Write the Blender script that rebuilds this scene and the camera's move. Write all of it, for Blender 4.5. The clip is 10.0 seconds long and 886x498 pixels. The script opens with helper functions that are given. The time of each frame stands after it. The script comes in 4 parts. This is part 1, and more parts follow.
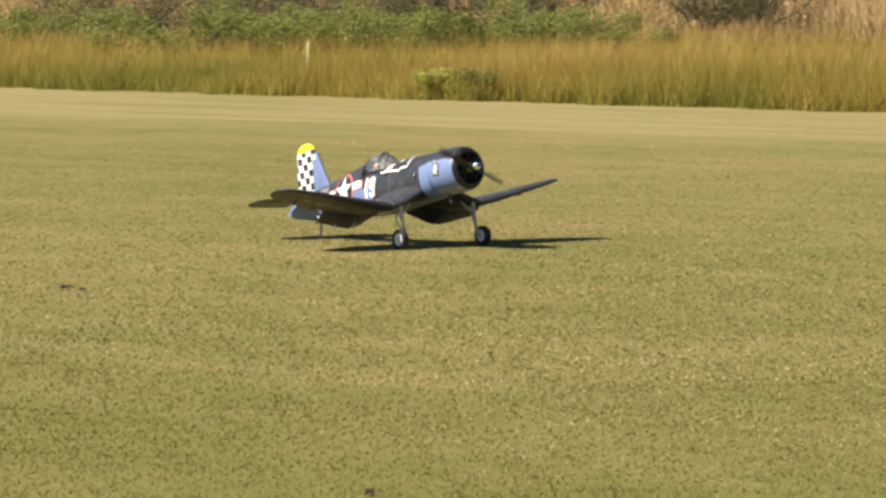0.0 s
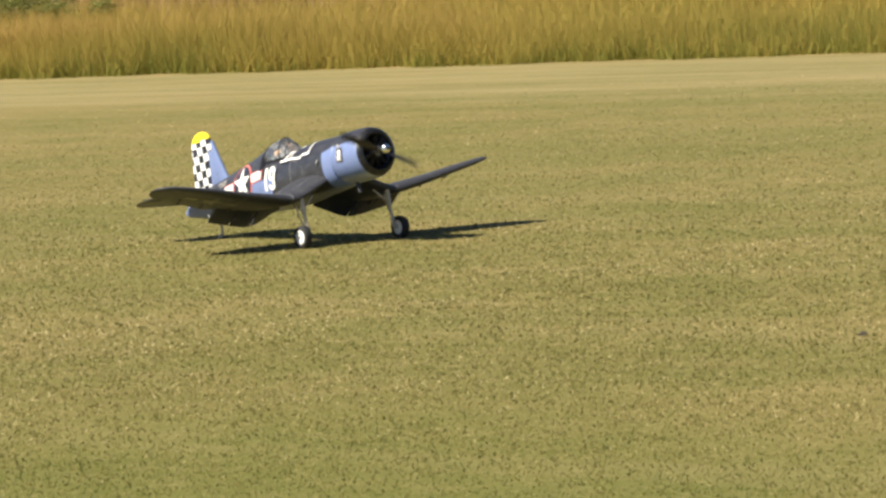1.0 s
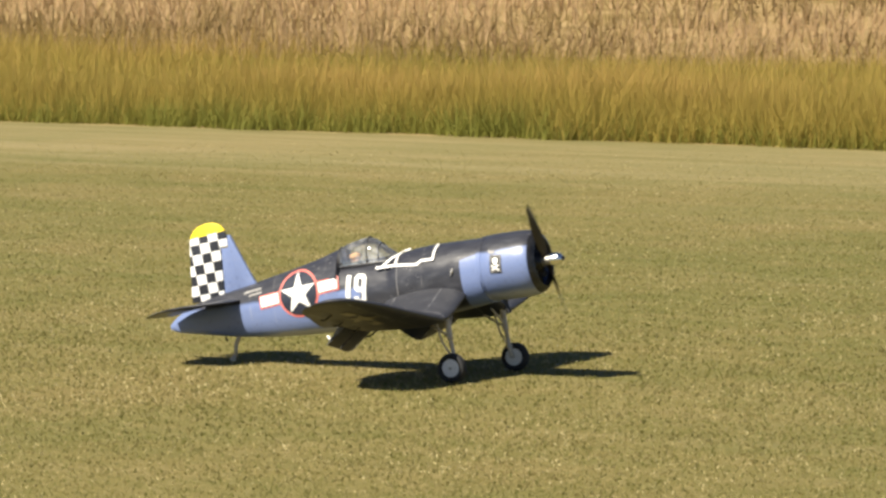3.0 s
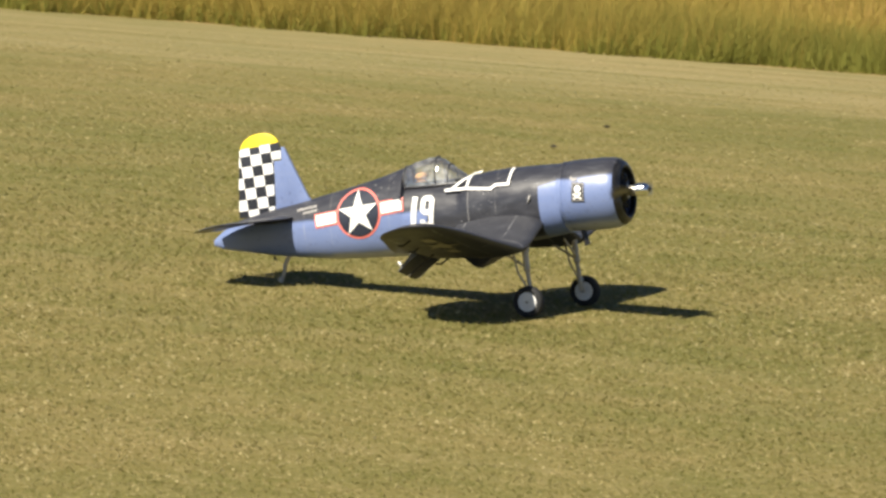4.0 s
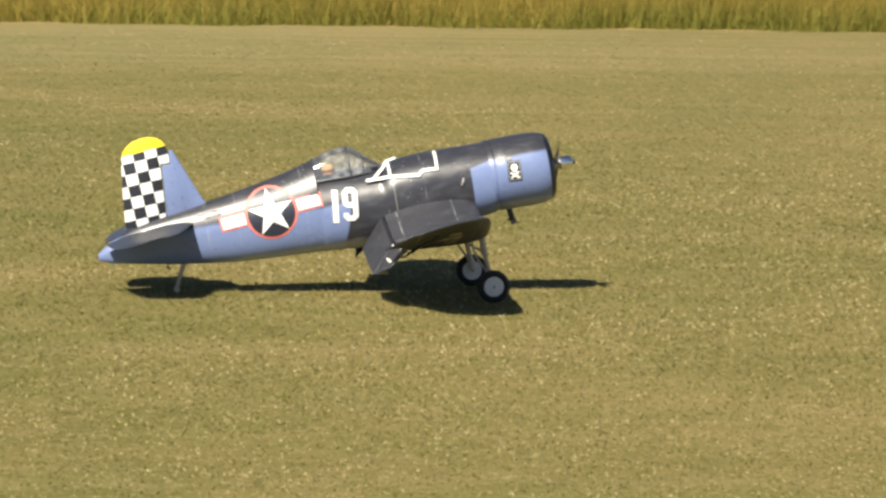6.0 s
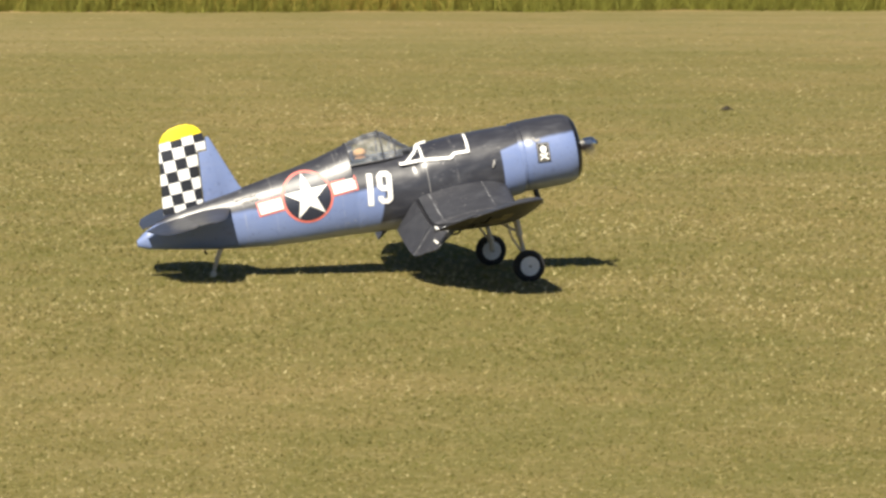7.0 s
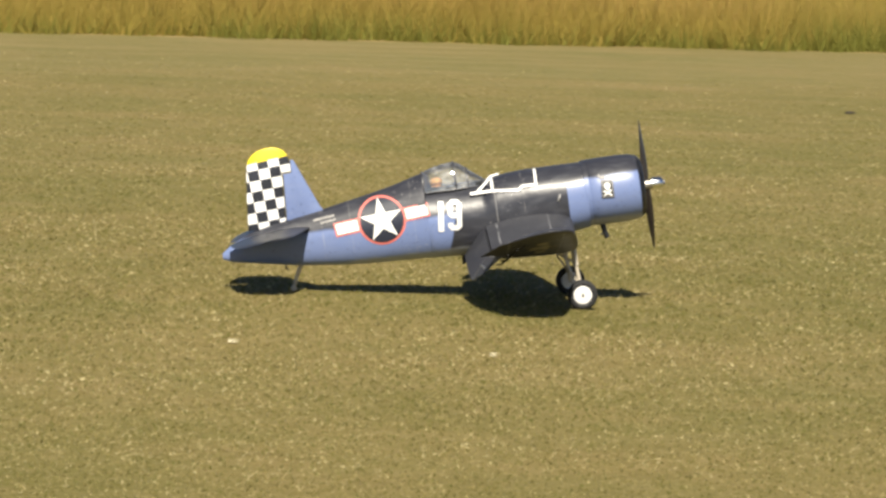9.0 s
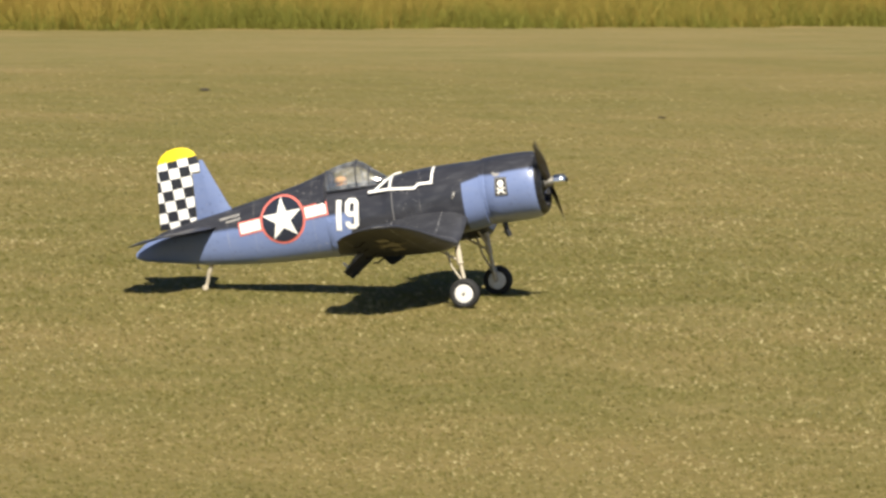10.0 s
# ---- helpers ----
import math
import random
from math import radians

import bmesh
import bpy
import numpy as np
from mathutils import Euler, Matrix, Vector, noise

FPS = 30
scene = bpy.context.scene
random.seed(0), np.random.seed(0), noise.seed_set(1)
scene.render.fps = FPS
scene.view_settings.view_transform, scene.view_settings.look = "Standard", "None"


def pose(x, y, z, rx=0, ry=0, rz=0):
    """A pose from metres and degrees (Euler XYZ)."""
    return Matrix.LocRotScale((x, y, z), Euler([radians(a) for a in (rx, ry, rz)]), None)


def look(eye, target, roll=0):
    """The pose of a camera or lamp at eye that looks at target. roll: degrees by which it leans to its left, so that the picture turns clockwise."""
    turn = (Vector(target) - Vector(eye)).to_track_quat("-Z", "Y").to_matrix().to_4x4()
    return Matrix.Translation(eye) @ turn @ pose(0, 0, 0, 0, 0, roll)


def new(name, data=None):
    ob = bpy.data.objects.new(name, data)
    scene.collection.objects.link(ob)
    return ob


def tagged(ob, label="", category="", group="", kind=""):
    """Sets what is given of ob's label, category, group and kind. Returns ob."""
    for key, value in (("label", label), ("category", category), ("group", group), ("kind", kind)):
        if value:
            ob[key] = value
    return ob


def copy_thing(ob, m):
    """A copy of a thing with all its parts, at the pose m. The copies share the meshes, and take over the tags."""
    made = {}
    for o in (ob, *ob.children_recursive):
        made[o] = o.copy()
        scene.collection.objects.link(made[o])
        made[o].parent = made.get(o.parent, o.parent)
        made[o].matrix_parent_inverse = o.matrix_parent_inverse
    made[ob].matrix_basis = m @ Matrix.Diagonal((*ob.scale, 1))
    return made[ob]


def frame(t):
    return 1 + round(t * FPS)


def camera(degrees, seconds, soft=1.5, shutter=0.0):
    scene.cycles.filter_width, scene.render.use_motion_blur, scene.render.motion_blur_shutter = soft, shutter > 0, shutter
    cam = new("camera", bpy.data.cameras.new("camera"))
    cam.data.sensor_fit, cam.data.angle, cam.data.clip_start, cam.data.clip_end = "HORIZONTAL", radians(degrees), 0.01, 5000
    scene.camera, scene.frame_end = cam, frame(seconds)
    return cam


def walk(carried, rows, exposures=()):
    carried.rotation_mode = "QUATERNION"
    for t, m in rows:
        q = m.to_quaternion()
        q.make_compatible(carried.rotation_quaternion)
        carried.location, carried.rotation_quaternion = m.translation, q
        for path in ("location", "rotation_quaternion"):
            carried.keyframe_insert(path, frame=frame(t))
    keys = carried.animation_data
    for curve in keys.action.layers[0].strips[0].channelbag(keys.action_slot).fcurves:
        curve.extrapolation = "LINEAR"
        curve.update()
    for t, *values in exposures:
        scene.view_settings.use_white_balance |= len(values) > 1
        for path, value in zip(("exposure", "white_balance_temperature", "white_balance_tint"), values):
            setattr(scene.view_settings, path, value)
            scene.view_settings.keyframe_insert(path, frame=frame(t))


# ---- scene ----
FOV = 11.712
EYE = Vector((0, 0, 1.6))
# seconds, pan to the right of +y, tilt, lean (degrees)
AIM = [
    (0, -44.095, -3.560, 0.195),
    (0.2, -42.528, -3.460, -0.169),
    (0.5, -39.528, -3.493, -0.461),
    (0.7, -38.137, -3.828, -0.974),
    (1, -36.835, -4.178, -2.937),
    (1.2, -34.741, -3.947, -2.783),
    (1.5, -32.519, -3.698, -1.802),
    (1.7, -31.606, -3.911, -0.638),
    (2, -30.091, -4.173, -0.518),
    (2.2, -29.063, -4.311, -0.749),
    (2.5, -26.326, -3.608, -0.709),
    (2.7, -25.006, -3.348, -0.016),
    (3.8, -18.585, -4.518, 3.602),
    (4, -16.491, -4.796, 3.897),
    (4.2, -15.147, -4.989, 4.488),
    (4.5, -12.377, -5.590, 3.675),
    (4.7, -10.084, -5.308, 3.197),
    (5, -7.851, -5.032, 1.519),
    (5.2, -6.083, -4.799, 1.443),
    (5.5, -2.134, -4.391, 1.447),
    (5.7, -0.199, -4.642, 1.605),
    (6, 2.365, -5.038, 0.857),
    (6.2, 3.893, -5.138, 0.544),
    (7.3, 12.881, -5.031, 0.731),
    (7.5, 14.600, -4.842, 1.149),
    (7.7, 16.914, -4.574, 1.753),
    (8, 18.927, -4.190, 1.886),
    (8.2, 20.417, -4.168, 2.251),
    (8.5, 21.719, -4.358, 2.554),
    (8.7, 22.946, -4.456, 2.520),
    (9, 25.312, -4.568, 2.412),
    (9.2, 26.995, -4.492, 2.264),
    (9.5, 29.366, -4.793, 2.132),
    (9.7, 31.017, -4.471, 1.646),
    (10, 33.818, -4.580, 1.081),
]


def aim(pan, tilt, lean):
    p, t = radians(pan), radians(tilt)
    way = Vector((math.sin(p) * math.cos(t), math.cos(p) * math.cos(t), math.sin(t)))
    return look(EYE, EYE + way, lean)


cam = camera(FOV, 10.0, soft=2.7, shutter=0.13)
walk(cam, [(t, aim(p, q, r)) for t, p, q, r in AIM], exposures=[(0, 1.16), (2.5, 1.05), (6, 0.97), (8, 0.98), (9, 0.86), (10, 0.84)])

# seconds, place of the wheels on the lawn, heading
TAXI = [
    (0, -18.006, 18.572, -4.760),
    (0.2, -17.108, 18.440, -8.502),
    (0.5, -15.790, 18.202, -12.100),
    (0.7, -15.048, 18.080, -12.207),
    (1, -13.956, 17.841, -13.430),
    (1.2, -13.114, 17.631, -12.739),
    (1.5, -11.809, 17.283, -11.740),
    (1.7, -10.972, 17.114, -9.145),
    (2, -9.767, 16.869, -5.660),
    (2.2, -9.067, 16.796, -2.603),
    (2.5, -8.126, 16.647, 1.120),
    (2.7, -7.595, 16.467, 0.760),
    (3.8, -4.925, 16.088, -3.470),
    (4, -4.265, 15.993, -4.070),
    (4.2, -3.713, 15.976, -2.634),
    (4.5, -2.955, 15.905, -0.960),
    (4.7, -2.465, 15.970, 1.140),
    (5, -1.710, 16.007, 0.230),
    (5.2, -1.166, 16.105, 0.970),
    (5.5, -0.347, 16.198, 4.220),
    (5.7, 0.125, 16.257, 3.077),
    (6, 0.819, 16.225, 4.400),
    (6.2, 1.318, 16.239, 4.670),
    (7.3, 4.091, 16.290, -0.620),
    (7.5, 4.659, 16.356, -2.340),
    (7.7, 5.074, 16.376, -4.038),
    (8, 5.614, 16.299, -5.600),
    (8.2, 6.101, 16.240, -8.864),
    (8.5, 6.868, 16.050, -13.040),
    (8.7, 7.359, 15.942, -16.929),
    (9, 8.019, 15.670, -22.470),
    (9.2, 8.405, 15.459, -27.949),
    (9.5, 8.932, 15.076, -36.210),
    (9.7, 9.292, 14.808, -39.853),
    (10, 9.793, 14.336, -46.040),
]
PITCH = -10.0  # nose-up stance on the tail wheel

# ---- light ----
SUN_FROM = Vector((-0.40, -0.90, 1.0)).normalized()
world = bpy.data.worlds.new("sky")
scene.world = world
world.use_nodes = True
wn = world.node_tree.nodes
sky = wn.new("ShaderNodeTexSky")
sky.sky_type, sky.sun_disc = "NISHITA", False
sky.air_density, sky.dust_density = 0.6, 0.3
sky.sun_elevation = math.asin(SUN_FROM.z)
sky.sun_rotation = math.atan2(SUN_FROM.x, SUN_FROM.y)
wn["Background"].inputs["Strength"].default_value = 0.05
world.node_tree.links.new(sky.outputs["Color"], wn["Background"].inputs["Color"])
sun = new("sun", bpy.data.lights.new("sun", "SUN"))
sun.data.energy, sun.data.angle, sun.data.color = 5.0, radians(0.53), (1.0, 0.92, 0.77)
sun.matrix_world = look(SUN_FROM * 50, (0, 0, 0))


# ---- materials ----
class Nodes:
    """Small shorthand for node trees."""

    def __init__(self, name):
        self.m = bpy.data.materials.new(name)
        self.m.use_nodes = True
        self.t = self.m.node_tree
        self.bsdf = self.t.nodes["Principled BSDF"]
        self.coord = None

    def add(self, kind, **inputs):
        n = self.t.nodes.new(kind)
        for k, v in inputs.items():
            self.put(n, k.replace("_", " "), v)
        return n

    def put(self, n, key, v):
        if isinstance(v, bpy.types.NodeSocket):
            self.t.links.new(v, n.inputs[key])
        else:
            n.inputs[key].default_value = v

    def co(self, which="Object"):
        if self.coord is None:
            self.coord = self.t.nodes.new("ShaderNodeTexCoord")
        return self.coord.outputs[which]

    def noise(self, scale, detail=4.0, rough=0.6, vec=None):
        n = self.add("ShaderNodeTexNoise", Scale=scale, Detail=detail, Roughness=rough)
        self.put(n, "Vector", vec if vec is not None else self.co())
        return n.outputs["Fac"]

    def ramp(self, fac, stops):
        n = self.t.nodes.new("ShaderNodeValToRGB")
        el = n.color_ramp.elements
        while len(el) < len(stops):
            el.new(0.5)
        for e, (p, c) in zip(el, stops):
            e.position, e.color = p, (*c, 1) if len(c) == 3 else c
        self.put(n, "Fac", fac)
        return n.outputs["Color"]

    def mix(self, fac, a, b, blend="MIX"):
        n = self.t.nodes.new("ShaderNodeMix")
        n.data_type, n.blend_type = "RGBA", blend
        for i, v in ((0, fac), (6, a), (7, b)):
            if isinstance(v, bpy.types.NodeSocket):
                self.t.links.new(v, n.inputs[i])
            else:
                n.inputs[i].default_value = (*v, 1) if isinstance(v, tuple) and len(v) == 3 else v
        return n.outputs[2]

    def math(self, op, a, b=0.0, c=0.0):
        n = self.t.nodes.new("ShaderNodeMath")
        n.operation = op
        for i, v in enumerate((a, b, c)):
            self.put(n, i, v)
        return n.outputs[0]

    def step(self, v, lo, hi):
        n = self.t.nodes.new("ShaderNodeMapRange")
        n.interpolation_type = "SMOOTHSTEP"
        self.put(n, "Value", v)
        n.inputs["From Min"].default_value, n.inputs["From Max"].default_value = lo, hi
        return n.outputs["Result"]

    def xyz(self, vec):
        n = self.t.nodes.new("ShaderNodeSeparateXYZ")
        self.t.links.new(vec, n.inputs[0])
        return n.outputs

    def bump(self, height, strength=0.3, dist=0.01):
        n = self.add("ShaderNodeBump", Strength=strength, Distance=dist, Height=height)
        self.put(self.bsdf, "Normal", n.outputs["Normal"])

    def thin(self, color, share):
        """Part of the light shines through, as it does through blades and leaves."""
        tr = self.t.nodes.new("ShaderNodeBsdfTranslucent")
        self.put(tr, "Color", color)
        mixed = self.t.nodes.new("ShaderNodeMixShader")
        self.put(mixed, 0, share)
        self.put(mixed, 1, self.bsdf.outputs[0])
        self.put(mixed, 2, tr.outputs[0])
        self.put(self.t.nodes["Material Output"], "Surface", mixed.outputs[0])

    def done(self, color, rough=0.5, metal=0.0, **more):
        for k, v in (("Base Color", color), ("Roughness", rough), ("Metallic", metal), *((k.replace("_", " "), v) for k, v in more.items())):
            if k == "Base Color" and isinstance(v, tuple) and len(v) == 3:
                v = (*v, 1)
            self.put(self.bsdf, k, v)
        return self.m


def edge_y(x):
    """Where the mown field ends and the tall grass begins."""
    return 43.36 + 0.0673 * x + 0.000402 * x * x


def lawn_material():
    n = Nodes("mown_grass_and_dry_field")
    p = n.t.nodes.new("ShaderNodeNewGeometry").outputs["Position"]
    x, y, z = n.xyz(p)
    beyond = n.math("SUBTRACT", y, n.math("ADD", 43.36, n.math("ADD", n.math("MULTIPLY", x, 0.0673), n.math("MULTIPLY", n.math("MULTIPLY", x, x), 0.000402))))
    patches = n.noise(0.22, 5, 0.62, p)
    mid = n.noise(1.6, 6, 0.72, p)
    tuft = n.noise(7.0, 4, 0.7, p)
    fine = n.noise(30, 3, 0.7, p)
    tiny = n.noise(110, 2, 0.6, p)
    base = n.mix(n.step(patches, 0.36, 0.64), (0.109, 0.107, 0.025), (0.170, 0.138, 0.046))
    broad = n.noise(0.55, 3, 0.55, p)
    base = n.mix(n.math("MULTIPLY", n.step(broad, 0.52, 0.34), 0.45), base, (0.098, 0.106, 0.024))
    base = n.mix(n.math("MULTIPLY", n.step(broad, 0.54, 0.72), 0.35), base, (0.196, 0.134, 0.054))
    base = n.mix(n.math("MULTIPLY", n.step(mid, 0.42, 0.7), 0.5), base, (0.205, 0.154, 0.059))
    base = n.mix(n.math("MULTIPLY", n.step(mid, 0.52, 0.28), 0.45), base, (0.092, 0.094, 0.018))
    base = n.mix(n.math("MULTIPLY", n.step(tuft, 0.5, 0.72), 0.5), base, (0.240, 0.192, 0.084))
    base = n.mix(n.math("MULTIPLY", n.step(tuft, 0.48, 0.28), 0.5), base, (0.084, 0.078, 0.016))
    base = n.mix(n.math("MULTIPLY", n.step(fine, 0.54, 0.70), 0.75), base, (0.336, 0.276, 0.128))
    base = n.mix(n.math("MULTIPLY", n.step(fine, 0.5, 0.3), 0.6), base, (0.092, 0.085, 0.019))
    base = n.mix(n.math("MULTIPLY", n.step(tiny, 0.5, 0.75), 0.35), base, (0.240, 0.216, 0.096))
    # mowing streaks that run with the edge of the field
    along = n.add("ShaderNodeMapping", Scale=(0.16, 1.5, 1.0), Rotation=(0, 0, radians(-3)))
    n.put(along, "Vector", p)
    streak = n.noise(1.0, 5, 0.62, along.outputs[0])
    base = n.mix(n.math("MULTIPLY", n.step(streak, 0.50, 0.68), 0.26), base, (0.240, 0.190, 0.088))
    base = n.mix(n.math("MULTIPLY", n.step(streak, 0.48, 0.30), 0.24), base, (0.112, 0.098, 0.027))
    # greener, damper ground at the near corner, browner at the far end
    lush = n.math("MULTIPLY", n.step(x, -4.0, -8.0), n.step(y, 13.5, 8.5))
    base = n.mix(n.math("MULTIPLY", lush, 0.45), base, (0.100, 0.112, 0.022))
    base = n.mix(n.math("MULTIPLY", n.step(x, -4.0, 5.0), 0.14), base, (0.208, 0.136, 0.058))
    # the strip along the tall grass is drier and paler, most of all where the field is widest
    wander = n.math("MULTIPLY_ADD", n.math("SUBTRACT", n.noise(0.35, 3, 0.6, along.outputs[0]), 0.5), 5.0, beyond)
    pale = n.math("MULTIPLY", n.step(wander, -11.0, -6.5), n.math("MULTIPLY_ADD", n.step(x, 6.0, -6.0), 0.30, 0.16))
    pale = n.math("MULTIPLY", pale, n.math("MULTIPLY_ADD", n.step(streak, 0.34, 0.62), 0.75, 0.45))
    base = n.mix(pale, base, (0.280, 0.228, 0.112))
    dry = n.mix(n.step(n.noise(0.7, 5, 0.7, p), 0.35, 0.65), (0.20, 0.14, 0.05), (0.33, 0.235, 0.11))
    base = n.mix(n.step(beyond, -0.15, 0.25), base, dry)
    n.bump(n.math("ADD", fine, n.math("MULTIPLY", tiny, 0.5)), 0.5, 0.02)
    return n.done(base, 0.9, Specular_IOR_Level=0.15)


def blades_material(name, stops, gloss=0.2):
    n = Nodes(name)
    r = n.t.nodes.new("ShaderNodeNewGeometry").outputs["Random Per Island"]
    p = n.t.nodes.new("ShaderNodeNewGeometry").outputs["Position"]
    shift = n.math("MULTIPLY_ADD", n.step(n.noise(0.55, 3, 0.55, p), 0.30, 0.72), 0.17, n.math("MULTIPLY_ADD", r, 0.80, 0.0))
    x, y, z = n.xyz(p)
    shift = n.math("MULTIPLY_ADD", n.step(x, -4.0, 5.0), 0.02, shift)
    shift = n.math("MULTIPLY_ADD", n.math("MULTIPLY", n.step(x, -4.0, -8.0), n.step(y, 13.5, 8.5)), -0.14, shift)
    c = n.ramp(shift, stops)
    n.thin(c, 0.45)
    return n.done(c, 0.7, Specular_IOR_Level=gloss)


def tall_grass_material(name, low, mid_a, mid_b, top, height):
    """Green stems that turn straw-coloured towards the seed heads."""
    n = Nodes(name)
    geo = n.t.nodes.new("ShaderNodeNewGeometry")
    p = geo.outputs["Position"]
    x, y, z = n.xyz(p)
    patch = n.step(n.noise(0.16, 4, 0.6, p), 0.35, 0.65)
    h = n.math("DIVIDE", z, height)
    wob = n.math("ADD", h, n.math("MULTIPLY", n.math("SUBTRACT", geo.outputs["Random Per Island"], 0.5), 0.5))
    wob = n.math("ADD", wob, n.math("MULTIPLY", n.math("SUBTRACT", patch, 0.5), 0.5))
    body = n.mix(geo.outputs["Random Per Island"], mid_a, mid_b)
    c = n.mix(n.step(wob, 0.05, 0.5), low, body)
    c = n.mix(n.step(wob, 0.6, 1.1), c, top)
    n.thin(c, 0.4)
    return n.done(c, 0.75, Specular_IOR_Level=0.2)


NAVY, BLUE, PALE = (0.027, 0.028, 0.036), (0.142, 0.190, 0.358), (0.32, 0.335, 0.37)


def scuff(n, color, gloss):
    """Streaks and dust on painted skin: lighter wear and slightly uneven gloss."""
    sp = n.add("ShaderNodeMapping", Scale=(3.0, 9.0, 9.0))
    n.put(sp, "Vector", n.co())
    wear = n.noise(5, 4, 0.62, sp.outputs[0])
    grime = n.noise(60, 3, 0.6)
    c = n.mix(n.math("MULTIPLY", n.step(wear, 0.42, 0.85), 0.11), color, (0.25, 0.26, 0.29))
    c = n.mix(n.math("MULTIPLY", n.step(grime, 0.45, 0.2), 0.35), c, (0.03, 0.03, 0.035))
    chips = n.math("MULTIPLY", n.step(n.noise(75, 2, 0.5), 0.66, 0.74), n.step(n.noise(7, 2, 0.5), 0.48, 0.66))
    c = n.mix(n.math("MULTIPLY", chips, 0.45), c, (0.42, 0.41, 0.40))
    rough = n.math("MULTIPLY_ADD", wear, 0.30, gloss)
    n.bump(n.noise(14, 4, 0.6), 0.10, 0.008)
    return c, rough


def fuselage_paint():
    n = Nodes("navy_over_blue_fuselage_paint")
    x, y, z = n.xyz(n.co())
    w = n.math("MULTIPLY", n.math("SUBTRACT", n.noise(6, 2), 0.5), 0.03)
    low = n.step(n.math("ADD", z, w), 0.445, 0.425)
    aft = n.step(n.math("ADD", n.math("ADD", x, n.math("MULTIPLY", z, -0.25)), w), -0.545, -0.555)
    fore = n.step(x, 0.015, 0.021)
    fl = n.step(n.math("MULTIPLY_ADD", x, -0.22, z), 0.488, 0.478)
    blue = n.math("MAXIMUM", n.math("MULTIPLY", low, aft), n.math("MULTIPLY", fore, fl))
    c = n.mix(blue, NAVY, BLUE)
    c = n.mix(n.math("MULTIPLY", n.step(n.math("ADD", z, w), 0.305, 0.285), 0.8), c, PALE)
    # panel joint behind the cockpit rail
    joint = n.step(n.math("ABSOLUTE", n.math("SUBTRACT", x, -0.275)), 0.003, 0.0015)
    c = n.mix(n.math("MULTIPLY", joint, 0.35), c, (0.35, 0.34, 0.33))
    for at, share in ((-0.612, 0.22), (-0.868, 0.16), (-0.985, 0.3), (-0.16, 0.18)):
        seam = n.step(n.math("ABSOLUTE", n.math("SUBTRACT", x, at)), 0.0028, 0.0012)
        seam = n.math("MULTIPLY", seam, n.step(n.noise(30, 3), 0.38, 0.62))
        c = n.mix(n.math("MULTIPLY", seam, share), c, (0.42, 0.40, 0.38))
    c, r = scuff(n, c, 0.20)
    return n.done(c, r)


def cowl_paint():
    n = Nodes("navy_and_blue_cowl_paint")
    x, y, z = n.xyz(n.co())
    w = n.math("MULTIPLY", n.math("SUBTRACT", n.noise(6, 2), 0.5), 0.02)
    c = n.mix(n.step(n.math("ADD", z, w), 0.514, 0.498), NAVY, BLUE)
    c = n.mix(n.math("MULTIPLY", n.step(n.math("ADD", z, w), 0.345, 0.325), 0.75), c, PALE)
    c = n.mix(n.step(x, 0.313, 0.317), c, (0.008, 0.008, 0.009))
    c, r = scuff(n, c, 0.22)
    return n.done(c, r)


def plain_paint(name, color, gloss=0.25):
    n = Nodes(name)
    c, r = scuff(n, (*color, 1), gloss)
    return n.done(c, r)


def wing_paint():
    n = Nodes("navy_wing_paint_with_panel_wear")
    x, y, z = n.xyz(n.co())
    side = n.math("ABSOLUTE", y)
    joint = n.step(n.math("ABSOLUTE", n.math("SUBTRACT", side, 0.352)), 0.005, 0.0025)
    rib = n.step(n.math("ABSOLUTE", n.math("SUBTRACT", side, 0.628)), 0.004, 0.002)
    spar = n.math("MAXIMUM", n.step(n.math("ABSOLUTE", n.math("SUBTRACT", x, -0.285)), 0.004, 0.002), n.step(n.math("ABSOLUTE", n.math("SUBTRACT", x, -0.075)), 0.003, 0.0015))
    lines = n.math("MULTIPLY", n.math("MAXIMUM", joint, n.math("MAXIMUM", rib, spar)), n.step(n.noise(25, 3), 0.35, 0.7))
    c = n.mix(n.math("MULTIPLY", lines, 0.7), (0.028, 0.029, 0.036), (0.30, 0.30, 0.31))
    c, r = scuff(n, c, 0.38)
    return n.done(c, r)


def rudder_paint():
    """Black and white squares under a yellow cap."""
    n = Nodes("checkered_rudder_paint")
    mp = n.add("ShaderNodeMapping", Rotation=(0, radians(4), 0))
    n.put(mp, "Vector", n.co())
    x, y, z = n.xyz(mp.outputs[0])
    a = n.math("FLOOR", n.math("DIVIDE", n.math("ADD", x, 1.158), 0.0445))
    b = n.math("FLOOR", n.math("DIVIDE", n.math("ADD", z, -0.709), 0.0425))
    odd = n.math("FLOORED_MODULO", n.math("ADD", a, b), 2.0)
    c = n.mix(n.math("GREATER_THAN", odd, 0.5), (0.02, 0.022, 0.03), (0.80, 0.80, 0.79))
    lx, ly, lz = n.xyz(n.co())
    c = n.mix(n.math("GREATER_THAN", n.math("MULTIPLY_ADD", lx, -0.10, lz), 0.862), c, (0.86, 0.66, 0.02))
    n.bump(n.noise(40, 2, 0.5), 0.06, 0.003)
    return n.done(c, 0.4)


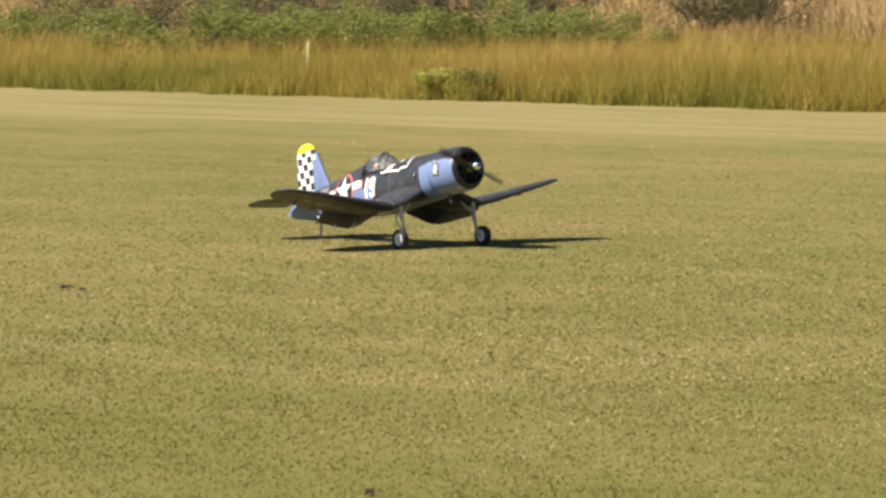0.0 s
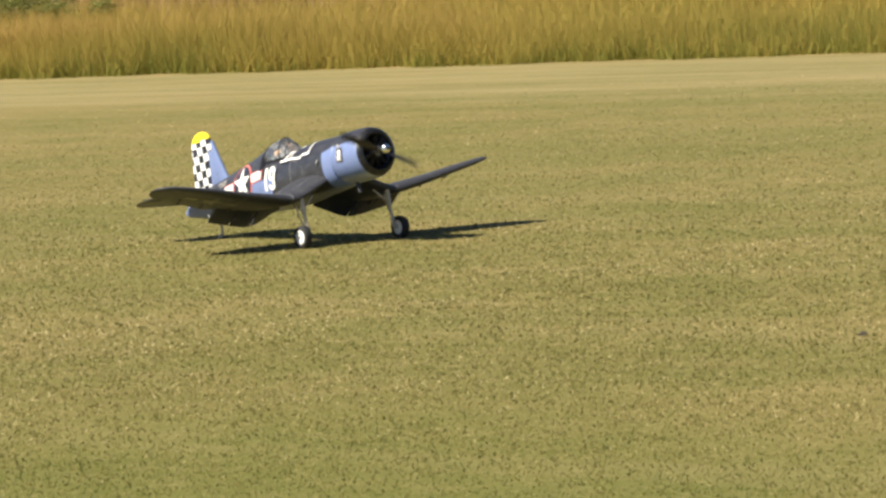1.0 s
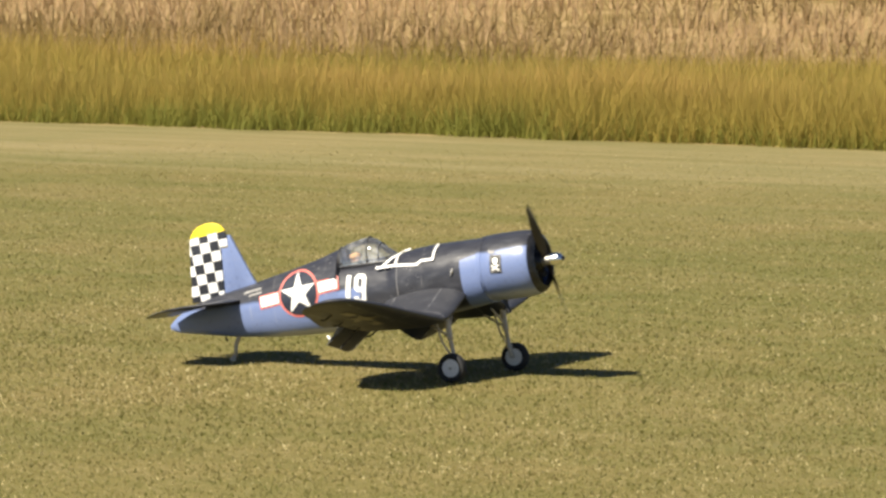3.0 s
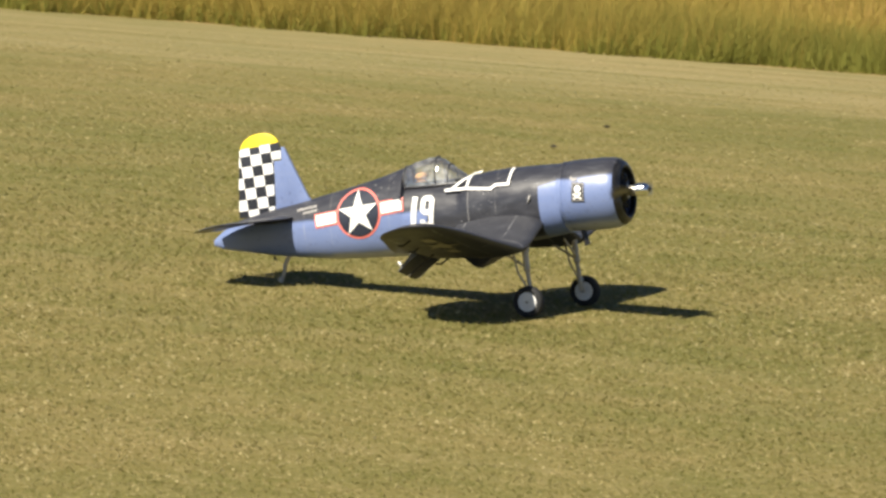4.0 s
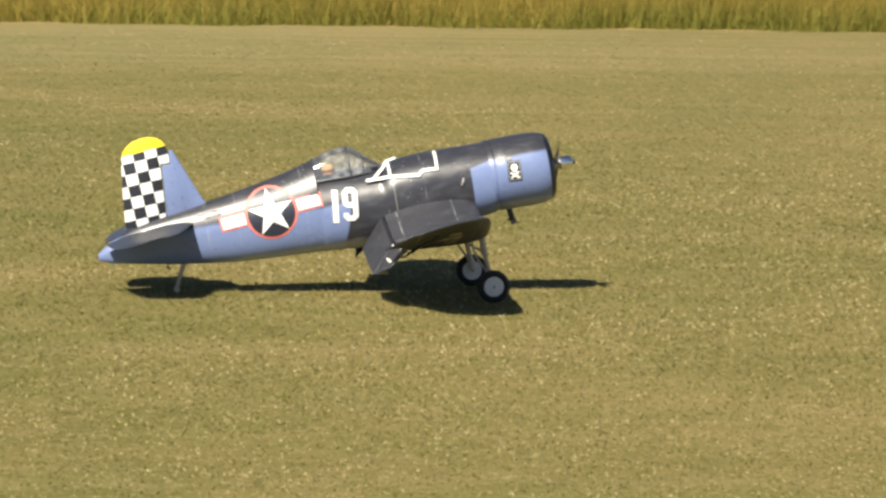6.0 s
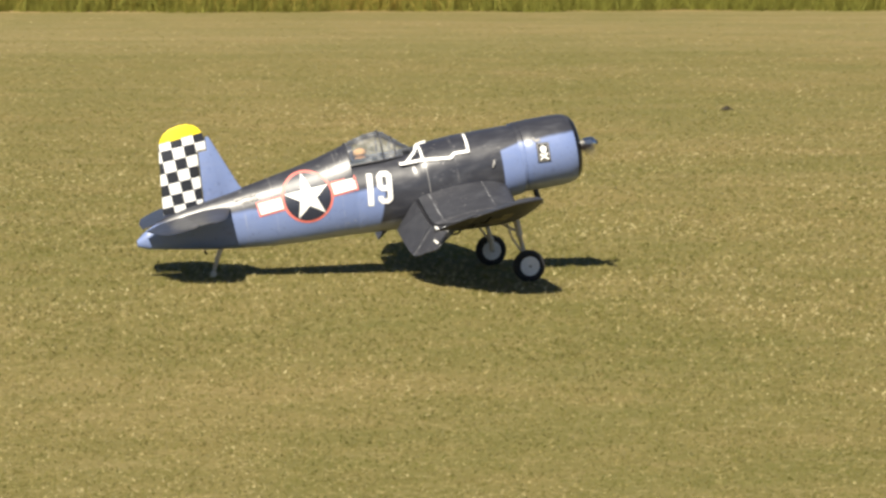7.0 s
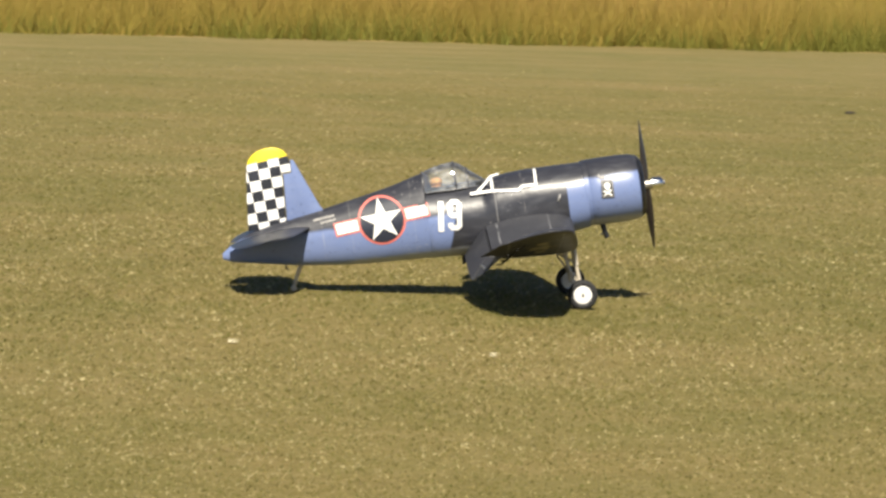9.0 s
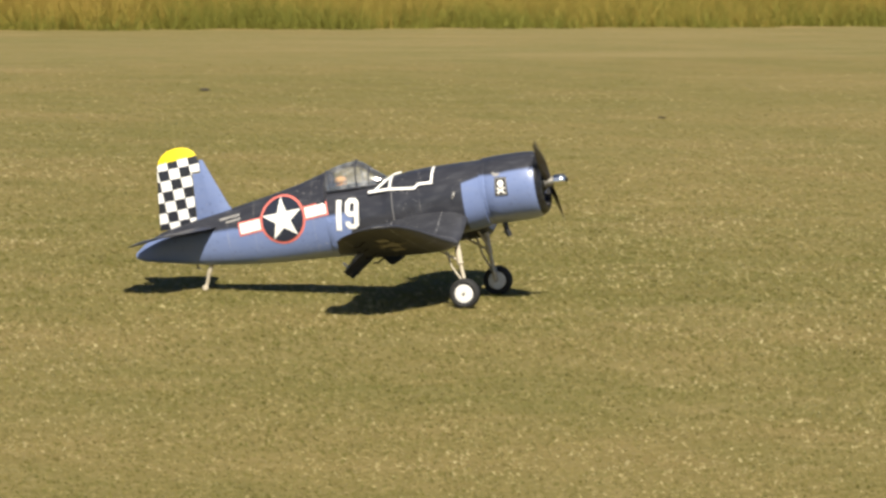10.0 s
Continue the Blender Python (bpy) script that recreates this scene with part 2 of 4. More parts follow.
def simple(name, color, rough=0.5, metal=0.0, vary=0.25, scale=40):
    n = Nodes(name)
    dark = tuple(v * (1 - vary) for v in color)
    c = n.mix(n.step(n.noise(scale, 4, 0.65), 0.3, 0.7), (*dark, 1), (*color, 1))
    n.bump(n.noise(scale * 2, 3, 0.6), 0.15, 0.003)
    return n.done(c, rough, metal)


def glass_material():
    n = Nodes("canopy_acrylic")
    clear = n.add("ShaderNodeBsdfTransparent", Color=(0.90, 0.92, 0.93, 1))
    gloss = n.add("ShaderNodeBsdfGlossy", Roughness=0.06)
    rim = n.add("ShaderNodeFresnel", IOR=1.5)
    mixed = n.t.nodes.new("ShaderNodeMixShader")
    n.put(mixed, 0, n.math("ADD", rim.outputs[0], 0.14))
    n.put(mixed, 1, clear.outputs[0])
    n.put(mixed, 2, gloss.outputs[0])
    # patchy white for dull acrylic, also standing in for bright reflections on it
    haze_glare = n.add("ShaderNodeBsdfDiffuse", Color=(0.75, 0.75, 0.74, 1))
    hazed = n.t.nodes.new("ShaderNodeMixShader")
    n.put(hazed, 0, n.math("MULTIPLY_ADD", n.step(n.noise(22, 3), 0.45, 0.75), 0.24, 0.05))
    n.put(hazed, 1, mixed.outputs[0])
    n.put(hazed, 2, haze_glare.outputs[0])
    n.put(n.t.nodes["Material Output"], "Surface", hazed.outputs[0])
    return n.m


M_LAWN = lawn_material()
M_FUSE, M_COWL, M_WING, M_RUDDER = fuselage_paint(), cowl_paint(), wing_paint(), rudder_paint()
M_BLUE, M_NAVY = plain_paint("blue_paint", BLUE), plain_paint("navy_paint", (0.024, 0.025, 0.034))
M_WHITE = simple("white_marking_paint", (0.80, 0.79, 0.76), 0.45, 0, 0.12, 60)
# white marking with the shade of the wing's underside put into its colour
M_DULL = simple("shaded_underside_marking", (0.26, 0.24, 0.19), 0.7, 0, 0.5, 40)
M_FADED = simple("faded_white_paint", (0.32, 0.31, 0.30), 0.6, 0, 0.4, 60)
M_RED = simple("red_marking_paint", (0.66, 0.17, 0.14), 0.5, 0, 0.15, 60)
M_DISC = simple("dark_navy_marking_paint", (0.02, 0.024, 0.04), 0.4, 0, 0.2, 60)
M_BLACK = simple("black_paint", (0.012, 0.012, 0.013), 0.4, 0, 0.3, 60)
M_STEEL = simple("dull_steel", (0.42, 0.40, 0.36), 0.42, 0.85, 0.3, 90)
M_ALU = simple("polished_aluminium", (0.86, 0.86, 0.87), 0.16, 1.0, 0.08, 30)
M_LEG = simple("sandy_grey_leg_paint", (0.52, 0.46, 0.36), 0.5, 0.0, 0.25, 80)
M_TYRE = simple("black_rubber", (0.018, 0.018, 0.019), 0.8, 0, 0.35, 120)
M_HUB = simple("white_plastic_hub", (0.68, 0.67, 0.66), 0.45, 0, 0.12, 60)
M_ENGINE = simple("sooty_engine_metal", (0.035, 0.034, 0.034), 0.4, 0.7, 0.4, 120)
M_PROP = simple("dark_prop_varnish", (0.03, 0.024, 0.02), 0.3, 0, 0.3, 60)
M_GLASS = glass_material()
M_DOLL = simple("tan_cloth", (0.58, 0.34, 0.15), 0.8, 0, 0.25, 90)
M_TURF = blades_material("turf_blades", [(0.0, (0.110, 0.118, 0.024)), (0.3, (0.148, 0.144, 0.036)), (0.55, (0.222, 0.184, 0.062)), (0.74, (0.352, 0.292, 0.120)), (0.94, (0.70, 0.61, 0.34))])
M_TALL = tall_grass_material("tall_grass", (0.19, 0.19, 0.036), (0.30, 0.230, 0.048), (0.35, 0.262, 0.060), (0.43, 0.285, 0.082), 0.75)
M_DRY = tall_grass_material("dry_bank_grass", (0.22, 0.155, 0.06), (0.37, 0.255, 0.13), (0.44, 0.305, 0.165), (0.49, 0.345, 0.20), 3.2)
M_LEAF = blades_material("shrub_leaves", [(0.0, (0.14, 0.165, 0.034)), (0.45, (0.20, 0.215, 0.055)), (0.8, (0.26, 0.26, 0.080)), (1.0, (0.33, 0.31, 0.12))])
M_SCRUB = blades_material("grey_scrub_leaves", [(0.0, (0.075, 0.070, 0.034)), (0.5, (0.13, 0.118, 0.060)), (0.8, (0.21, 0.175, 0.095)), (1.0, (0.32, 0.255, 0.15))])
M_WEED = blades_material("weed_leaves", [(0.0, (0.29, 0.30, 0.060)), (0.5, (0.38, 0.37, 0.085)), (1.0, (0.46, 0.42, 0.14))])
M_STEM = simple("brown_stem", (0.10, 0.075, 0.045), 0.85, 0, 0.4, 30)
M_DEBRIS = simple("dead_leaf", (0.035, 0.026, 0.014), 0.8, 0, 0.4, 60)
M_STRAW = simple("bleached_straw", (0.62, 0.56, 0.38), 0.8, 0, 0.2, 60)


# ---- building helpers ----
def part(name, bm, material, parent=None, label="", smooth=True):
    me = bpy.data.meshes.new(name)
    bm.normal_update()
    bm.to_mesh(me)
    bm.free()
    me.materials.append(material)
    if smooth:
        me.shade_smooth()
        me.set_sharp_from_angle(angle=radians(38))
    ob = new(name, me)
    ob.parent = parent
    if label:
        tagged(ob, label)
    return ob


def raw_mesh(name, verts, faces, material):
    me = bpy.data.meshes.new(name)
    me.from_pydata(verts, [], faces)
    me.update()
    me.materials.append(material)
    return new(name, me)


def tri_cloud(name, tris, material):
    """One mesh of loose triangles, from an array of n x 3 corners."""
    tris = np.asarray(tris, np.float32)
    n = len(tris)
    me = bpy.data.meshes.new(name)
    me.vertices.add(3 * n)
    me.loops.add(3 * n)
    me.polygons.add(n)
    me.vertices.foreach_set("co", tris.reshape(-1))
    me.loops.foreach_set("vertex_index", np.arange(3 * n, dtype=np.int32))
    me.polygons.foreach_set("loop_start", np.arange(0, 3 * n, 3, dtype=np.int32))
    me.update(calc_edges=True)
    me.materials.append(material)
    return new(name, me)


def loft(rings, cap=True, closed=True):
    """Skin through rings of equally many points."""
    bm = bmesh.new()
    vs = [[bm.verts.new(p) for p in ring] for ring in rings]
    k = len(vs[0])
    for a, b in zip(vs, vs[1:]):
        for i in range(k if closed else k - 1):
            j = (i + 1) % k
            bm.faces.new((a[i], a[j], b[j], b[i]))
    if cap:
        bm.faces.new(list(reversed(vs[0])))
        bm.faces.new(vs[-1])
    bmesh.ops.recalc_face_normals(bm, faces=bm.faces)
    return bm


def turned(profile, axis_point, axis="x", seg=40, cap=True):
    """A body of revolution: profile rows of (along, radius)."""
    rings = []
    for a, r in profile:
        ring = []
        for i in range(seg):
            c, s = math.cos(2 * math.pi * i / seg) * r, math.sin(2 * math.pi * i / seg) * r
            d = {"x": (a, c, s), "y": (c, a, s), "z": (c, s, a)}[axis]
            ring.append(Vector(axis_point) + Vector(d))
        rings.append(ring)
    return loft(rings, cap)


def rod(path, radius, seg=10):
    """A round bar along a path of points; radius may be one number or one for each point."""
    pts = [Vector(p) for p in path]
    rad = radius if isinstance(radius, (list, tuple)) else [radius] * len(pts)
    rings = []
    for i, p in enumerate(pts):
        d = (pts[min(i + 1, len(pts) - 1)] - pts[max(i - 1, 0)]).normalized()
        q = d.to_track_quat("Z", "Y")
        rings.append([p + q @ Vector((math.cos(2 * math.pi * j / seg) * rad[i], math.sin(2 * math.pi * j / seg) * rad[i], 0)) for j in range(seg)])
    return loft(rings)


def slab(points, thick, bevel=0.004, y=0.0):
    """An upright plate in the x-z plane with softened rims."""
    bm = bmesh.new()
    front = [bm.verts.new((x, y - thick / 2, z)) for x, z in points]
    face = bm.faces.new(front)
    out = bmesh.ops.extrude_face_region(bm, geom=[face])
    bmesh.ops.translate(bm, vec=(0, thick, 0), verts=[v for v in out["geom"] if isinstance(v, bmesh.types.BMVert)])
    bmesh.ops.recalc_face_normals(bm, faces=bm.faces)
    rim = [e for e in bm.edges if abs(e.verts[0].co.y - e.verts[1].co.y) < 1e-6]
    bmesh.ops.bevel(bm, geom=rim, offset=bevel, segments=2, affect="EDGES", profile=0.5)
    return bm


def join(*bms):
    out = bmesh.new()
    for b in bms:
        me = bpy.data.meshes.new("tmp")
        b.to_mesh(me)
        b.free()
        out.from_mesh(me)
        bpy.data.meshes.remove(me)
    return out


# ---- the ground ----
def land_z(x, y):
    """Flat field; behind the tall grass the land rises to a low dry bank."""
    d = y - edge_y(x) if abs(x) < 90 else y - edge_y(90 if x > 0 else -90)
    t = min(max((d - 22) / 34, 0), 1)
    return 2.3 * t * t * (3 - 2 * t) + 0.10 * math.sin(x * 0.21 + 1) * t


def make_ground():
    xs = [-1500, -800, -400, -200, -130] + list(range(-96, 97, 3)) + [130, 200, 400, 800, 1500]
    ys = [-400, -150, -60, -20, 0] + list(range(6, 120, 2)) + [130, 160, 220, 400, 800, 1600]
    verts = [(x, y, land_z(x, y)) for y in ys for x in xs]
    k = len(xs)
    faces = [(r * k + c, r * k + c + 1, (r + 1) * k + c + 1, (r + 1) * k + c) for r in range(len(ys) - 1) for c in range(k - 1)]
    g = raw_mesh("ground", verts, faces, M_LAWN)
    g.data.shade_smooth()
    return tagged(g, "mown olive and straw grass field rising to dry bank", "ground", kind="structure")


make_ground()


def blade_tris(x, y, z, h, w, lean, rng):
    """One thin triangle for each place: a blade of height h and width w."""
    n = len(x)
    a = rng.uniform(0, 2 * np.pi, n)
    b = rng.uniform(0, 2 * np.pi, n)
    t = np.empty((n, 3, 3), np.float32)
    dx, dy = np.cos(a) * w / 2, np.sin(a) * w / 2
    t[:, 0] = np.stack([x - dx, y - dy, z], 1)
    t[:, 1] = np.stack([x + dx, y + dy, z], 1)
    t[:, 2] = np.stack([x + np.cos(b) * lean * h, y + np.sin(b) * lean * h, z + h], 1)
    return t


def make_turf():
    """Short blades in tufts; farther off they stand for whole tufts, so they grow and thin out with the distance."""
    rng = np.random.default_rng(3)
    n = 2300000
    az = np.radians(rng.uniform(-52, 43, n))
    r = 8.5 + 36.0 * rng.random(n) ** 1.7
    x, y = r * np.sin(az), r * np.cos(az)
    clump = np.sin(x * 2.1 + np.sin(y * 1.7) * 2) * np.sin(y * 3.6 + np.sin(x * 1.3)) + 0.8 * np.sin(x * 17.3 + y * 5.0) * np.sin(y * 13.0 - x * 3)
    keep = (rng.random(n) < np.clip(0.7 + 0.2 * clump, 0.2, 1)) & (rng.random(n) < np.clip((44.0 - r) / 24.0, 0, 1))
    x, y, r = x[keep], y[keep], r[keep]
    m = len(x)
    grow = np.clip(r / 13.0, 0.8, 1.5)
    h = rng.uniform(0.006, 0.0155, m) * np.clip(grow, 0.8, 1.2)
    w = rng.uniform(0.0035, 0.0085, m) * grow
    ob = tri_cloud("turf_blades", blade_tris(x, y, np.full(m, -0.002), h, w, rng.uniform(0.05, 0.85, m), rng), M_TURF)
    tagged(ob, "short mown grass blades, olive green and straw", "grass", kind="stuff")


def make_tall_grass():
    rng = np.random.default_rng(5)

    def belt(name, n, near, far, hmin, hmax, wmin, wmax, material, label, power=1.0, x0=-62, x1=48):
        x = rng.uniform(x0, x1, n)
        d = near + (far - near) * rng.random(n) ** power
        ragged = 0.25 * np.sin(x * 1.9) + 0.18 * np.sin(x * 5.3 + 1)
        y = edge_y(x) + d + np.where(d < 1.5, ragged * 0.6, 0)
        t = np.clip((d - 22) / 34, 0, 1)
        z = 2.3 * t * t * (3 - 2 * t) + 0.10 * np.sin(x * 0.21 + 1) * t
        tall = 0.82 + 0.18 * np.sin(x * 0.31 + np.sin(d * 0.4)) + 0.08 * np.sin(x * 1.7)
        h = (hmin + (hmax - hmin) * rng.beta(1.6, 1.9, n)) * tall * np.clip(0.55 + d * 0.35, 0, 1)
        ob = tri_cloud(name, blade_tris(x, y, z, h, rng.uniform(wmin, wmax, n), rng.uniform(0.05, 1.0, n) ** 1.4, rng), material)
        tagged(ob, label, "grass", kind="stuff")

    belt("tall_grass_front", 340000, 0.0, 3.0, 0.30, 0.92, 0.006, 0.017, M_TALL, "tall golden grass with green stems along the field", 0.9)
    belt("tall_grass_back", 330000, 2.5, 26.0, 0.40, 0.92, 0.011, 0.028, M_TALL, "deep stand of tall golden seeding grass", 1.2)
    belt("dry_grass_bank", 210000, 22.0, 85.0, 0.4, 0.95, 0.028, 0.062, M_DRY, "bleached pinkish dry grass on a low bank", 1.0, -100, 70)


make_turf()
make_tall_grass()


# ---- shrubs behind the field ----
def make_shrub(name, seed, width, height, leaves, size, material, label, place):
    """Branching stems under a ragged crown of many small leaves in clumps."""
    rng = np.random.default_rng(seed)
    root = new(name)
    root.matrix_basis = place
    tagged(root, label, "shrub", "shrubs behind the field")
    stems, clumps = [], []
    for i in range(9):
        a = rng.uniform(0, 2 * np.pi)
        rr = width * 0.5 * rng.uniform(0.15, 0.95)
        tip = Vector((math.cos(a) * rr, math.sin(a) * rr * 0.8, height * rng.uniform(0.45, 0.95)))
        mid_ = Vector((tip.x * 0.35, tip.y * 0.35, tip.z * 0.55))
        stems.append(rod([(tip.x * 0.05, tip.y * 0.05, -0.05), mid_, tip], [0.03, 0.02, 0.008], 6))
        clumps.append((tip, rng.uniform(0.22, 0.4) * height))
        clumps.append((mid_ + Vector(rng.normal(0, 0.12 * width, 3)), rng.uniform(0.2, 0.35) * height))
    for bm in stems:
        part("stem", bm, M_STEM, root)
    per = leaves // len(clumps)
    tris = []
    for c, r in clumps:
        d = rng.normal(0, 1, (per, 3))
        d /= np.linalg.norm(d, axis=1)[:, None]
        p = np.array(c) + d * (r * rng.random(per) ** 0.45)[:, None] * np.array([1.15, 1.0, 0.85])
        p[:, 2] = np.maximum(p[:, 2], 0.02)
        e = rng.normal(0, 1, (per, 3))
        g = np.cross(d + rng.normal(0, 0.7, (per, 3)), e)
        e /= np.linalg.norm(e, axis=1)[:, None]
        g /= np.linalg.norm(g, axis=1)[:, None]
        s = (size * rng.uniform(0.6, 1.4, per))[:, None]
        tris.append(np.stack([p - e * s, p + e * s, p + g * s * 1.3], 1))
    crown = tri_cloud("crown", np.concatenate(tris), material)
    crown.parent = root
    return root


def at_bearing(az, dist, turn=0):
    a = radians(az)
    x, y = dist * math.sin(a), dist * math.cos(a)
    return pose(x, y, land_z(x, y) - 0.02, 0, 0, turn)


GREEN, GREY = "dense green rounded leafy shrub behind the grass", "grey-brown twiggy scrub bush with sparse leaves"
green = make_shrub("shrub", 11, 2.6, 1.25, 9000, 0.024, M_LEAF, GREEN, at_bearing(-46.51, 74))
green_low = make_shrub("shrub", 12, 3.4, 1.0, 9000, 0.024, M_LEAF, GREEN, at_bearing(-48.19, 76))
grey = make_shrub("shrub", 13, 3.0, 1.6, 7000, 0.026, M_SCRUB, GREY, at_bearing(-46.88, 90))
grey_wide = make_shrub("shrub", 14, 3.6, 1.2, 7000, 0.028, M_SCRUB, GREY, at_bearing(-44.07, 92))
for az, dist, turn in ((-45.29, 73, 80), (-43.70, 75, 200), (-49.41, 78, 130), (-42.86, 77, 20)):
    copy_thing(green, at_bearing(az, dist, turn))
for az, dist, turn in ((-47.44, 73, 60), (-44.54, 74, 140), (-42.20, 79, 250), (-45.94, 77, 300)):
    copy_thing(green_low, at_bearing(az, dist, turn))
for az, dist, turn in ((-48.10, 91, 100), (-45.66, 89, 210), (-44.63, 92, 40), (-48.94, 93, 10), (-40.70, 93, 80), (-39.95, 92, 160)):
    copy_thing(grey, at_bearing(az, dist, turn))
for az, dist, turn in ((-42.95, 93, 70), (-46.32, 94, 150), (-40.33, 95, 220), (-28.60, 98, 30), (-21.30, 97, 90), (-22.60, 98, 10)):
    copy_thing(grey_wide, at_bearing(az, dist, turn))
make_shrub("weed_clump", 21, 1.15, 0.40, 3000, 0.018, M_WEED, "leafy light green weed clump in the edge of the tall grass", at_bearing(-44.18, 58.0))
make_shrub("weed_clump", 22, 0.62, 0.42, 2000, 0.016, M_LEAF, "darker leafy weed clump in the edge of the tall grass", at_bearing(-43.66, 57.5))

post = part("marker_stake", rod([(0, 0, -0.1), (0.005, 0, 0.4), (0.012, 0.004, 0.74)], [0.014, 0.013, 0.012]), M_STRAW)
post.matrix_basis = at_bearing(-45.90, 62.0)
tagged(post, "thin pale wooden stake standing in tall grass", "stake")


# ---- litter on the lawn ----
def make_litter(x, y, size, material, label, seed):
    rng = np.random.default_rng(seed)
    bm = bmesh.new()
    for _ in range(5):
        a = rng.uniform(0, 2 * np.pi)
        c = Vector((rng.normal(0, size * 0.35), rng.normal(0, size * 0.3), 0.004))
        u = Vector((math.cos(a), math.sin(a), rng.uniform(-0.1, 0.3))) * size * 0.6
        v = Vector((-math.sin(a), math.cos(a), rng.uniform(0.1, 0.5))) * size * 0.3
        p = [bm.verts.new(c + q) for q in (-u, -v + Vector((0, 0, 0.002)), u, v + Vector((0, 0, 0.012)))]
        bm.faces.new(p)
    bmesh.ops.translate(bm, verts=bm.verts, vec=(0, 0, 0.006 - min(v.co.z for v in bm.verts)))
    bmesh.ops.solidify(bm, geom=bm.faces[:], thickness=0.002)
    ob = part("dead_leaf", bm, material, None, "", False)
    ob.matrix_basis = pose(x, y, 0)
    tagged(ob, label, "leaf", "litter on the lawn")


for i, (x, y, s) in enumerate(((-16.90, 14.64, 0.035), (-16.72, 14.59, 0.02), (-9.45, 9.43, 0.03), (-7.47, 29.04, 0.03), (-7.09, 26.26, 0.03), (-1.88, 13.93, 0.03), (-8.48, 13.93, 0.025),
                               (-2.73, 28.46, 0.045), (0.87, 16.18, 0.022), (6.76, 26.67, 0.05), (19.50, 26.18, 0.035), (18.27, 30.88, 0.05))):
    make_litter(x, y, s, M_DEBRIS, "small dark dead leaf lying on mown grass", 40 + i)
for i, (x, y, s) in enumerate(((6.69, 13.69, 0.02), (5.9, 14.2, 0.014))):
    make_litter(x, y, s, M_STRAW, "pale bleached straw scrap lying on mown grass", 60 + i)


# ---- the model aeroplane ----
# x forward, y to its left, z up in its own level frame; the origin lies on the lawn between the main wheels
ST_X = [-1.40, -1.36, -1.28, -1.20, -1.10, -1.00, -0.888, -0.778, -0.667, -0.575, -0.558, -0.552, -0.42, -0.31, -0.22, -0.13, 0.0, 0.10]
ST_TOP = [0.392, 0.422, 0.460, 0.480, 0.497, 0.512, 0.533, 0.553, 0.577, 0.603, 0.608, 0.548, 0.545, 0.549, 0.562, 0.568, 0.567, 0.566]
ST_BOT = [0.368, 0.351, 0.336, 0.321, 0.303, 0.290, 0.277, 0.270, 0.266, 0.262, 0.260, 0.260, 0.252, 0.257, 0.265, 0.275, 0.285, 0.298]
ST_W = [0.008, 0.020, 0.033, 0.042, 0.054, 0.066, 0.079, 0.090, 0.100, 0.108, 0.109, 0.110, 0.118, 0.123, 0.127, 0.130, 0.134, 0.133]


def section(x):
    return [float(np.interp(x, ST_X, v)) for v in (ST_TOP, ST_BOT, ST_W)]


def shape_power(x):
    return 1.75 if x < -0.3 else 2.1


def half_width(x, z):
    if x > 0.09:
        return math.sqrt(max(0.137 ** 2 - (z - 0.437) ** 2, 1e-6))
    top, bot, w = section(x)
    if -0.56 < x < -0.30:  # the cockpit sill keeps the deck's shape
        top = 0.57
    c = (top + bot) / 2
    h = (top - bot) / 2
    k = shape_power(x) if z > c else 2.3
    return w * max(1 - min(abs((z - c) / h), 1) ** k, 1e-6) ** (1 / k)


def fuselage_ring(x, seg=44):
    top, bot, w = section(x)
    c, h = (top + bot) / 2, (top - bot) / 2
    ring = []
    for i in range(seg):
        a = 2 * math.pi * i / seg
        s, co = math.sin(a), math.cos(a)
        k = shape_power(x) if s > 0 else 2.3
        ring.append((x, w * math.copysign(abs(co) ** (2 / k), co), c + h * math.copysign(abs(s) ** (2 / k), s)))
    return ring


def airfoil(x_le, x_te, z, thick, y, stop=1.0, droop=0.0):
    """A closed section, cut off at a share of its chord; droop sets the trailing edge lower."""
    chord = x_le - x_te
    us = [stop * (1 - math.cos(math.pi * i / 13)) / 2 for i in range(14)]

    def half(u):
        return 5 * thick * (0.2969 * math.sqrt(u) - 0.126 * u - 0.3516 * u * u + 0.2843 * u ** 3 - 0.1015 * u ** 4) + 0.002

    up = [(x_le - u * chord, y, z + chord * (0.02 * math.sin(math.pi * min(u, 1)) + half(u) - droop * u)) for u in us]
    low = [(x_le - u * chord, y, z + chord * (0.02 * math.sin(math.pi * min(u, 1)) - half(u) * 0.85 - droop * u)) for u in us[1:]]
    return up[::-1] + low


# span, leading edge, trailing edge, height, thickness
WING = [(0.07, 0.024, -0.430, 0.350, 0.185), (0.125, 0.024, -0.432, 0.340, 0.182), (0.19, 0.023, -0.432, 0.314, 0.174), (0.26, 0.022, -0.430, 0.284, 0.166), (0.32, 0.020, -0.428, 0.265, 0.16),
        (0.37, 0.017, -0.424, 0.262, 0.155), (0.50, 0.010, -0.408, 0.284, 0.148), (0.62, 0.001, -0.390, 0.306, 0.145), (0.75, -0.009, -0.366, 0.331, 0.142), (0.85, -0.019, -0.338, 0.350, 0.142),
        (0.93, -0.028, -0.320, 0.364, 0.140), (0.98, -0.036, -0.305, 0.373, 0.140)]
WING_TIP = [(0.98, -0.036, -0.305, 0.373, 0.140), (1.025, -0.048, -0.284, 0.382, 0.142), (1.060, -0.064, -0.259, 0.388, 0.145), (1.086, -0.086, -0.228, 0.392, 0.145), (1.100, -0.108, -0.199, 0.394, 0.14), (1.106, -0.130, -0.172, 0.395, 0.12)]


